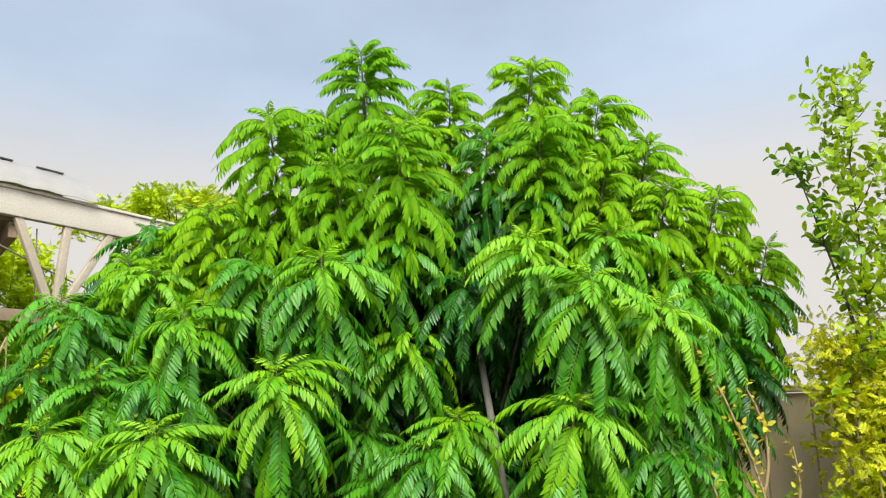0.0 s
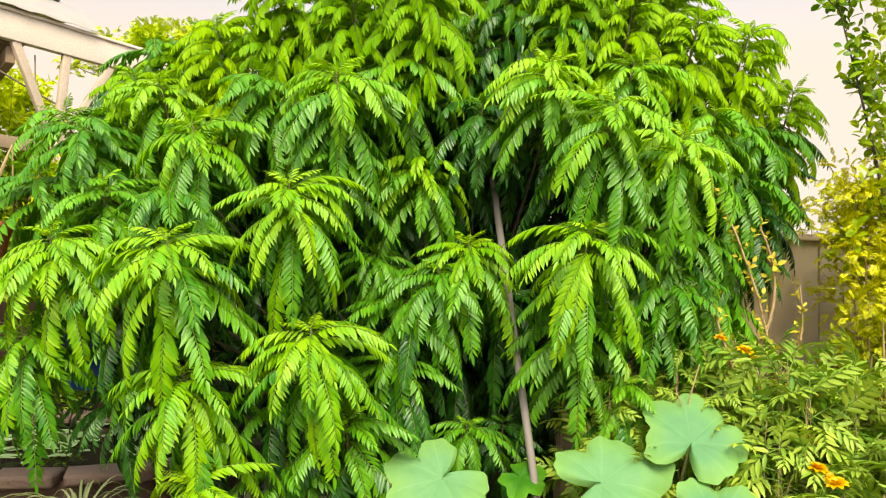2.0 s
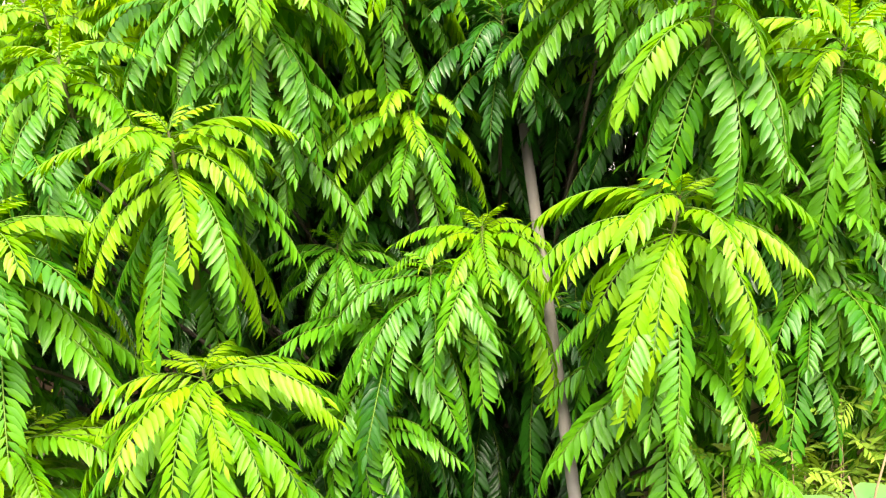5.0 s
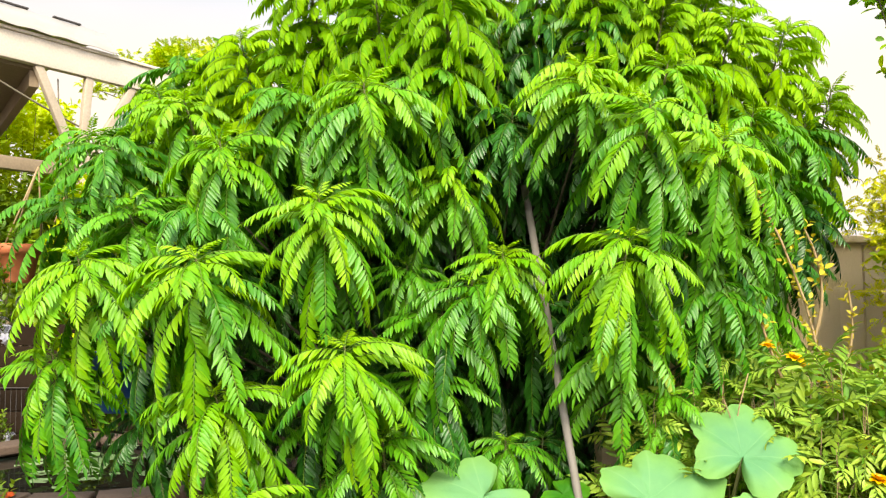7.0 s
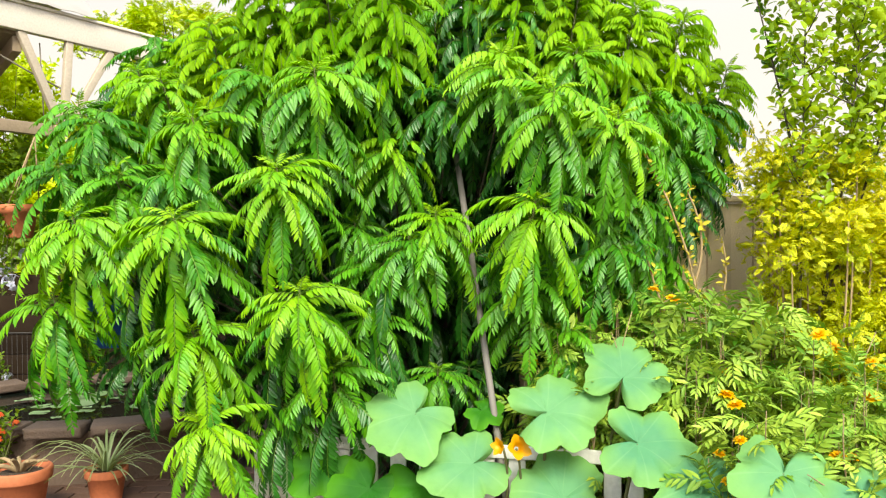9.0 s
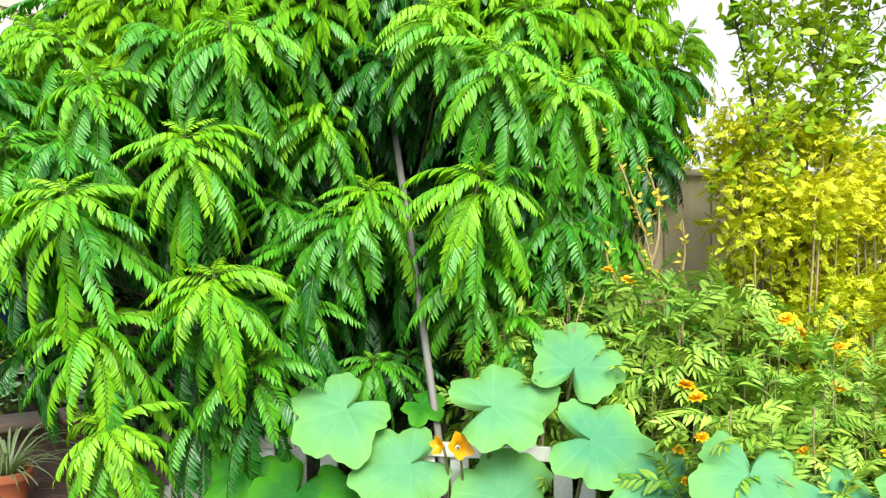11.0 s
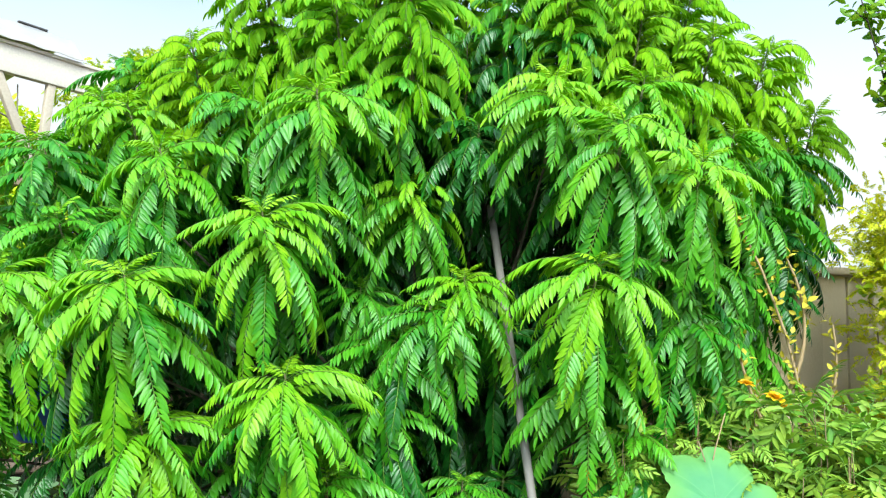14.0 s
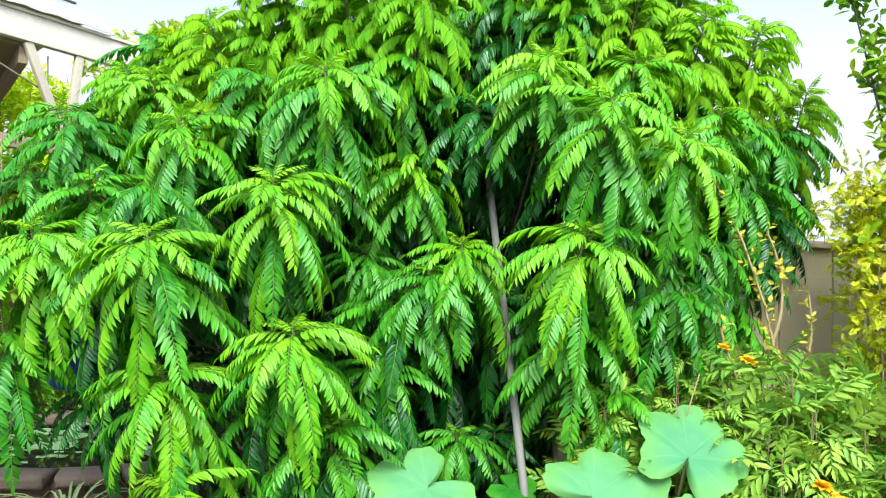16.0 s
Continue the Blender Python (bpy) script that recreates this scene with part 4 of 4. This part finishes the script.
# ---- pergola and patio roof ----
def build_pergola():
    root = thing("patio_pergola", "cream-painted timber patio roof with braced post", "pergola", (-3.403, 6.0, 0))
    root.rotation_euler = (0, 0, radians(58))
    # own x runs along the beam, y away from the garden
    part("beam", bm_box((6.6, 0.07, 0.215), (-1.30, 0.0, 3.235), 0.006), M_CREAM, root, "broad cream fascia beam")
    part("gutter_strip", bm_box((6.6, 0.10, 0.026), (-1.30, -0.004, 3.356), 0.005), M_CREAM, root)
    ms = Mesh()
    n = 80
    for i in range(n + 1):
        q = i / n
        z = 0.006 * math.sin(i * math.pi / 2 + 0.3)
        eave, ridge = -4.6 + 5.24 * q, -4.6 + 5.75 * q
        ms.add([(eave, -0.09, 3.378 + z), (ridge, 0.90, 3.88 + z), (ridge, 2.4, 3.60 + z), (eave, -0.09, 3.372 + z), (ridge, 0.90, 3.87 + z), (ridge, 2.4, 3.59 + z)])
    for i in range(n):
        a = 6 * i
        for k in (0, 1):
            ms.face((a + k, a + k + 6, a + k + 7, a + k + 1))
            ms.face((a + k + 3, a + k + 4, a + k + 10, a + k + 9))
        ms.face((a, a + 3, a + 9, a + 6))
    part("roof_sheet", ms, M_ROOF, root, "pale corrugated roof sheet")
    # the boarded underside ends on a slant behind the post
    ms = Mesh()
    outline = [(-4.6, 0.06), (0.02, 0.06), (0.85, 2.30), (-4.6, 2.30)]
    for z in (3.105, 3.135):
        ms.add([(x, y, z) for x, y in outline])
    ms.face((3, 2, 1, 0))
    ms.face((4, 5, 6, 7))
    for k in range(4):
        ms.face((k, (k + 1) % 4, 4 + (k + 1) % 4, 4 + k))
    part("ceiling_board", ms, M_CEIL, root, "brown boarded underside", smooth=False)
    for k in range(9):
        part("batten", bm_box((0.06, 2.20, 0.05), (-4.4 + k * 0.48, 1.18, 3.08), 0.004), M_CEIL, root)
    # dark blocks on the ridge stand for the shadow gaps there
    for k in range(8):
        part("roof_clip", bm_box((0.27, 0.03, 0.016), (-2.75 + k * 0.50, 0.885, 3.889), 0.004), M_DARKGAP, root, "dark ridge clip")
    part("edge_rafter", bm_box((0.07, 2.45, 0.13), (0, 1.22, 0), 0.005, pose(0.0, 0.05, 3.03, 0, 0, -20.5)), M_CEIL, root)
    part("post", bm_box((0.075, 0.07, 2.40), (0.37, 0.0, 1.20), 0.006), M_BRACE, root)
    for name, foot, top, w in (("brace", 0.335, 0.0, 0.068), ("strut", 0.375, 0.43, 0.066), ("brace", 0.42, 0.84, 0.062)):
        d = Vector((top - foot, 0, 0.72))
        m = Matrix.Translation(Vector(((foot + top) / 2, 0, 2.77))) @ Matrix.Rotation(math.atan2(d.x, d.z), 4, "Y")
        part(name, bm_box((w, 0.045, d.length), (0, 0, 0), 0.004, m), M_BRACE, root, "aged cream timber")
    part("rail", bm_box((3.6, 0.08, 0.10), (-1.47, 0.0, 2.33), 0.006), M_CEIL, root, "weathered timber rail")
    ms = Mesh()
    tube(ms, bow((-0.55, 0.06, 3.09), (0.70, 0.03, 2.62), (0, 0, -0.03), 8), 0.008, 5)
    part("cable", ms, M_WIRE, root)
    ms = Mesh()
    tube(ms, [(0.20, 0.06, 3.08), (0.22, 0.06, 2.7), (0.23, 0.06, 2.40)], 0.006, 5)
    part("cable", ms, M_WIRE, root)
    for sx in (-0.14, 0.17):
        ms = Mesh()
        tube(ms, bow((0.27, -0.05, 2.38), (0.27 + sx, -0.06, 1.90), (0.02, 0, 0), 5), 0.007, 5)
        part("cord", ms, M_DRY, root, "tan cord tied to the rail")


build_pergola()


# leafy runner that swings out from the patio roof and hangs free at its end
def build_roof_vine():
    at = Vector((-3.93, 5.15, 3.38))
    vine = thing("roof_vine", "round-leaved vine runner hanging from the patio roof", "vine", at)
    rng = random.Random(77)
    tip = Vector((-1.86, 2.88, 2.42)) - at
    run = bow((0, 0, 0), tip + Vector((-0.02, 0, 0.46)), (0, 0, 0.22), 12) + [tip + Vector((0.02, 0, 0.46 - 0.046 * k)) for k in range(1, 11)]
    ms = Mesh()
    tube(ms, run, 0.0025, 5)
    part("runner", ms, M_TWIG, vine)
    for k, p in enumerate(run):
        if k % 2 and k < 12:
            continue
        ms = Mesh()
        side = 1 if k % 2 else -1
        d = Vector((side * 0.8, -0.3 + rng.uniform(-0.2, 0.2), -0.5 + rng.uniform(-0.3, 0.2)))
        oval(ms, p, d, Vector((0.1, -1, 0.5)), 0.060, 0.056)
        part("leaf", ms, M_BACK, vine)


build_roof_vine()


# ---- pond ----
def build_pond():
    cx, cy, rx, ry, wz = -2.25, 4.70, 1.0, 0.80, 0.30
    pond = thing("garden_pond", "raised oval pond with rough stone rim and lily pads", "pond", (cx, cy, 0))
    rng = random.Random(12)
    ms = Mesh()
    n = 48
    for z, q in ((-0.03, 1.02), (0.30, 1.0)):
        for i in range(n):
            a = 2 * math.pi * i / n
            ms.add([(rx * q * math.cos(a), ry * q * math.sin(a), z)])
    for i in range(n):
        j = (i + 1) % n
        ms.face((i, j, n + j, n + i))
    part("pond_wall", ms, M_STONE, pond, "mortared stone wall")
    ms = Mesh()
    c = ms.add([(0, 0, wz - 0.02)])
    k = ms.add([(rx * 0.99 * math.cos(2 * math.pi * i / n), ry * 0.99 * math.sin(2 * math.pi * i / n), wz - 0.02) for i in range(n)])
    for i in range(n):
        ms.face((c, k + i, k + (i + 1) % n))
    part("water", ms, M_WATER, pond, "dark still water")
    a = 0.0
    while a < 2 * math.pi - 0.1:
        w = rng.uniform(0.20, 0.34)
        am = a + w / 2
        bm = bm_box((0.2, 0.95 * w * (rx * math.sin(am) ** 2 + ry * math.cos(am) ** 2), rng.uniform(0.055, 0.075)), (0, 0, 0), 0.018)
        for v in bm.verts:
            v.co += Vector((rng.uniform(-0.008, 0.008), rng.uniform(-0.008, 0.008), rng.uniform(-0.006, 0.006)))
        tang = math.atan2(ry * math.cos(am), -rx * math.sin(am))
        part("rim_stone", bm, M_STONE, pond, m=pose(rx * 1.03 * math.cos(am), ry * 1.04 * math.sin(am), 0.325, 0, 0, math.degrees(tang) - 90))
        a += w
    for i in range(64):
        q, a = math.sqrt(rng.random()) * 0.86, rng.uniform(0, 2 * math.pi)
        r = rng.choice((0.025, 0.03, 0.04, 0.05, 0.06, 0.12))
        ms = Mesh()
        k = ms.add([(0, 0, 0)])
        for j in range(23):
            b = 0.2 + (2 * math.pi - 0.4) * j / 22
            ms.add([(r * math.cos(b), r * math.sin(b), 0.004 + 0.003 * math.sin(3 * b + i))])
        for j in range(22):
            ms.face((k, k + 1 + j, k + 2 + j))
        part("lily_pad", ms, M_PAD, pond, m=pose(rx * q * math.cos(a), ry * q * math.sin(a), wz - 0.012 + i * 0.0004, rng.uniform(-3, 3), rng.uniform(-3, 3), rng.uniform(0, 360)))


build_pond()


# ---- pots ----
def flower_pot(at, r, h, label, group="terracotta pots"):
    pot = thing("flower_pot", label, "flower pot", at, group=group)
    ms = Mesh()
    lathe(ms, [(0, 0), (r * 0.68, 0), (r * 0.70, 0.01), (r * 0.90, h * 0.76), (r * 1.0, h * 0.77), (r * 1.02, h * 0.80), (r * 1.03, h * 0.97),
               (r * 1.0, h), (r * 0.92, h), (r * 0.88, h * 0.90), (0, h * 0.88)], 36)
    part("pot_body", ms, M_TERRA, pot)
    ms = Mesh()
    lathe(ms, [(r * 0.86, h * 0.89), (r * 0.5, h * 0.915), (0, h * 0.92)], 24)
    part("potting_soil", ms, M_SOIL, pot, "dark potting soil")
    return pot


pot_a = flower_pot((-2.02, 3.42, 0), 0.145, 0.25, "terracotta pot with a bare branching succulent")
rng = random.Random(31)
for i in range(9):
    a = i * 0.7
    ms = Mesh()
    e = Vector((math.cos(a) * rng.uniform(0.08, 0.17), math.sin(a) * rng.uniform(0.08, 0.17), 0.25 + rng.uniform(0.01, 0.07)))
    tube(ms, bow((0, 0, 0.225), e, (0, 0, 0.02), 5), [0.013, 0.012, 0.011, 0.010, 0.009, 0.006], 6)
    part("succulent_stem", ms, M_DRY, pot_a, "grey-brown bare stem")
pot_b = flower_pot((-1.68, 3.62, 0), 0.105, 0.19, "small terracotta pot with a spider plant")
for i in range(60):
    a = i * 2.4
    ms = Mesh()
    out = rng.uniform(0.16, 0.44)
    up = rng.uniform(0.05, 0.24)
    pts = [Vector((math.cos(a) * out * t, math.sin(a) * out * t, 0.16 + up * (2.6 * t - 2.2 * t * t) * 1.1)) for t in [k / 8 for k in range(9)]]
    s = Vector((-math.sin(a), math.cos(a), 0))
    for k, p in enumerate(pts):
        w = 0.0062 * (1 - (k / 8) ** 2) + 0.0006
        ms.add([p - s * w, p - Vector((0, 0, 0.003)), p + s * w])
    for k in range(8):
        ms.face((3 * k, 3 * k + 1, 3 * k + 4, 3 * k + 3))
        ms.face((3 * k + 1, 3 * k + 2, 3 * k + 5, 3 * k + 4))
    part("strap_leaf", ms, M_GRASSY, pot_b)


# ---- garden behind the pond ----
def mound(name, label, category, at, height, radius, count, leaves, mats, size, seed, flower=None, flowers=0, flower_label=""):
    rng = random.Random(seed)
    root = thing(name, label, category, at)
    for i in range(count):
        a, q = rng.uniform(0, 2 * math.pi), math.sqrt(rng.random())
        end = Vector((math.cos(a) * radius * q, math.sin(a) * radius * q, height * rng.uniform(0.45, 1.05) * (1 - 0.2 * q * q)))
        ms = Mesh()
        leafy_branch(ms, Vector((end.x * 0.2, end.y * 0.2, -0.03)), end, Vector((end.x * 0.25, end.y * 0.25, 0.05)), leaves, 0.075, size, rng, r=0.006, from_t=0.15)
        part("leafy_stem", ms, mats, root)
        if flower and i < flowers:
            part("flower", flower, mats[0], root, flower_label, m=Matrix.Translation(end) @ pose(0, 0, 0, rng.uniform(20, 80), 0, rng.uniform(-40, 40)) @ Matrix.Scale(rng.uniform(0.8, 1.3), 4))
    return root


def flower_head(size, mat, seed):
    """A loose ball of small five-petalled florets."""
    rng = random.Random(seed)
    ms = Mesh()
    for i in range(9):
        d = Vector((rng.uniform(-1, 1), rng.uniform(-1, 1), rng.uniform(0, 1))).normalized()
        c = d * size * 0.45
        _, s, u = frame_at(d, Vector((0.2, 0.1, 0.9)))
        tube(ms, [(0, 0, -size * 0.1), c + d * (size * 0.03)], [size * 0.035, size * 0.05], 5)
        for k in range(5):
            a = 2 * math.pi * k / 5
            oval(ms, c, s * math.cos(a) + u * math.sin(a) + d * 0.2, d, size * 0.24, size * 0.17, 0, 0.1)
    return ms.data("flower", [mat])


PALE_HEAD, RED_HEAD, PURPLE_HEAD = flower_head(0.080, M_PALEFL, 1), flower_head(0.075, M_REDFL, 2), flower_head(0.07, M_PURPLE, 3)
B_MATS, F_MATS = [M_BACK, M_RACHIS, M_TWIG], [M_FEATHER, M_RACHIS, M_TWIG]
clump_bush("garden_bush", "shaded green bush behind the pond", "bush", (-2.75, 6.15, 0.0), 1.85, 0.50, 1.10, 34, 36, BROAD, B_MATS, 1.25, 91, 0.20, "", 0.0, PURPLE_HEAD, 3, "purple flower head")
clump_bush("garden_bush", "dense green bush behind the pond", "bush", (-2.15, 6.2, 0.0), 2.25, 0.55, 1.0, 44, 36, BROAD, B_MATS, 1.25, 92, 0.20)
clump_bush("garden_bush", "green leafy bush under the patio rail", "bush", (-3.85, 6.3, 0.0), 2.10, 0.60, 1.15, 40, 36, BROAD, B_MATS, 1.25, 93, 0.22, "", 0.0, PURPLE_HEAD, 4, "purple flower head")
clump_bush("garden_bush", "bright yellow-green bush behind the patio post", "bush", (-5.3, 8.9, 0.0), 3.5, 0.90, 1.75, 42, 40, BROAD, F_MATS, 1.3, 94, 0.26, fork=1.3)
clump_bush("garden_bush", "bright yellow-green bush behind the patio rail", "bush", (-4.3, 9.0, 0.0), 2.85, 0.75, 1.75, 34, 40, BROAD, F_MATS, 1.3, 98, 0.24, fork=1.3)
clump_bush("garden_bush", "tall green bush beyond the pond", "bush", (-1.5, 6.6, 0.0), 2.4, 0.6, 0.3, 20, 36, BROAD, B_MATS, 1.25, 95, 0.22)
clump_bush("garden_bush", "leafy climber over the patio rail", "bush", (-3.05, 6.15, 0.0), 2.1, 0.34, 0.9, 24, 44, BROAD, F_MATS, 0.9, 99, 0.16)
mound("geranium", "low red-orange flowering geranium beside the pond", "flowering plant", (-2.42, 3.72, 0.0), 0.50, 0.26, 26, BACK_SPRIGS, B_MATS, 0.5, 96, RED_HEAD, 10, "red-orange flower head")

# timber wall added behind the pond, coloured near black for the shade there, with a low wire panel before it
def build_shade_wall():
    root = thing("shade_wall", "dark brown timber wall of a raised garden bed", "garden wall", (-4.9, 5.78, 0), kind="structure")
    for k in range(7):
        part("wall_board", bm_box((3.55, 0.05, 0.155), (1.775, 0.004 * (k % 2), 0.075 + 0.160 * k), 0.006), M_SHADE_WOOD, root)
    for k in range(5):
        part("wall_post", bm_box((0.09, 0.09, 1.12), (0.06 + k * 0.85, 0.075, 0.55), 0.006), M_SHADE_WOOD, root)
    wire = thing("wire_panel", "black wire panel standing before the timber wall", "wire panel", (-4.0, 5.66, 0))
    for z in (0.10, 0.66):
        ms = Mesh()
        tube(ms, [(0, 0, z), (0.92, 0, z)], 0.004, 5)
        part("cross_wire", ms, M_DARKGAP, wire)
    ms = Mesh()
    tube(ms, [(0, 0, -0.03), (0, 0, 0.66)], 0.0014, 4)
    me = ms.data("upright_wire", [M_DARKGAP])
    for k in range(23):
        part("upright_wire", me, M_DARKGAP, wire, m=pose(0.005 + k * 0.04, 0.006, 0))


build_shade_wall()
mound("ground_cover", "low green creeping plant with pale flowers behind the pond", "ground cover", (-3.45, 5.42, 0.0), 0.55, 0.24, 40, BACK_SPRIGS, B_MATS, 0.45, 101, PALE_HEAD, 9, "pale lilac flower head")
mound("ground_cover", "low dark green leafy plant between pond and wall", "ground cover", (-2.75, 5.60, 0.0), 0.62, 0.20, 30, BACK_SPRIGS, B_MATS, 0.6, 102)
mound("ground_cover", "low lilac-flowered plant beside the pond", "ground cover", (-3.45, 4.75, 0.0), 0.50, 0.18, 24, BACK_SPRIGS, B_MATS, 0.45, 103, PALE_HEAD, 8, "pale lilac flower head")

# feathery tree that shows over the pergola
clump_bush("feathery_tree", "yellow-green feathery small tree behind the pergola", "tree", (-3.05, 8.9, 0), 4.05, 1.15, 3.60, 60, 60, TINY, [M_FEATHER, M_RACHIS, M_BARK], 0.85, 97, 0.17, fork=3.35)

# hanging planter with trailing pale flowers, tied to a limb of the tree
def build_planter():
    at = Vector((-1.83, 3.10, 1.385))
    planter = thing("hanging_planter", "terracotta hanging pot with trailing pale-flowered plumbago", "hanging planter", at)
    ms = Mesh()
    lathe(ms, [(0, 0), (0.052, 0), (0.055, 0.008), (0.072, 0.11), (0.082, 0.112), (0.085, 0.15), (0.078, 0.15), (0.070, 0.125), (0, 0.12)], 28)
    part("pot_body", ms, M_TERRA, planter)
    knot = Vector((0.10, -0.05, 0.45))
    for a in (0.4, 2.5, 4.6):
        ms = Mesh()
        tube(ms, [(0.08 * math.cos(a), 0.08 * math.sin(a), 0.14), knot], 0.0035, 5)
        part("rope", ms, M_DRY, planter)
    rng = random.Random(17)
    for i in range(44):
        a = rng.uniform(2.2, 5.4) if i % 4 else rng.uniform(0, 6.28)
        r = rng.uniform(0.12, 0.36)
        end = Vector((math.cos(a) * r - 0.10, math.sin(a) * r * 0.4 - 0.01, rng.uniform(-0.26, 0.16)))
        ms = Mesh()
        leafy_branch(ms, Vector((-0.03, 0, 0.12)), end, (0, 0, 0.06), BACK_SPRIGS, 0.05, 0.40, rng, r=0.003, from_t=0.2)
        part("trailing_stem", ms, [M_BACK, M_RACHIS, M_TWIG], planter)
        if i % 2 == 0:
            part("flower", PALE_HEAD, M_PALEFL, planter, "pale lilac-white flower head", m=Matrix.Translation(end) @ pose(0, 0, 0, rng.uniform(20, 80), 0, rng.uniform(-40, 40)) @ Matrix.Scale(rng.uniform(0.75, 1.1), 4))


build_planter()

# blue bucket hung on a limb of the tree
bucket = thing("blue_bucket", "blue plastic bucket hanging among the fronds", "bucket", (-1.39, 3.05, 0.90))
ms = Mesh()
lathe(ms, [(0, 0), (0.085, 0), (0.09, 0.01), (0.118, 0.20), (0.128, 0.205), (0.128, 0.22), (0.114, 0.22), (0.088, 0.02), (0, 0.015)], 32)
part("bucket_body", ms, M_BLUE, bucket)
ms = Mesh()
tube(ms, [(0.125 * math.cos(a), 0, 0.205 + 0.16 * math.sin(a)) for a in [math.pi * k / 12 for k in range(13)]], 0.004, 6)
part("bucket_handle", ms, M_WIRE, bucket, "bent wire handle")
box = thing("plastic_box", "small light blue plastic box beside the pond", "box", (-2.75, 4.12, 0.375))
part("box_body", bm_box((0.09, 0.06, 0.045), (0, 0, 0.0225), 0.006), M_LBLUE, box)

# ---- brick paving ----
def build_paving():
    root = thing("paving", "red-brown brick paving round the pond", "paving", kind="structure")
    me = bpy.data.meshes.new("brick")
    bm = bm_box((0.222, 0.106, 0.06), (0, 0, 0), 0.006)
    bm.to_mesh(me)
    bm.free()
    me.materials.append(M_BRICK)
    rng = random.Random(51)
    x0, y0 = -2.6, 2.45
    for j in range(16):
        for i in range(9):
            x = x0 + i * 0.23 + (0.115 if j % 2 else 0)
            y = y0 + j * 0.114
            part("brick", me, M_BRICK, root, m=pose(x, y, -0.022 + rng.uniform(-0.003, 0.003), rng.uniform(-0.8, 0.8), rng.uniform(-0.8, 0.8), rng.uniform(-1, 1)))


build_paving()
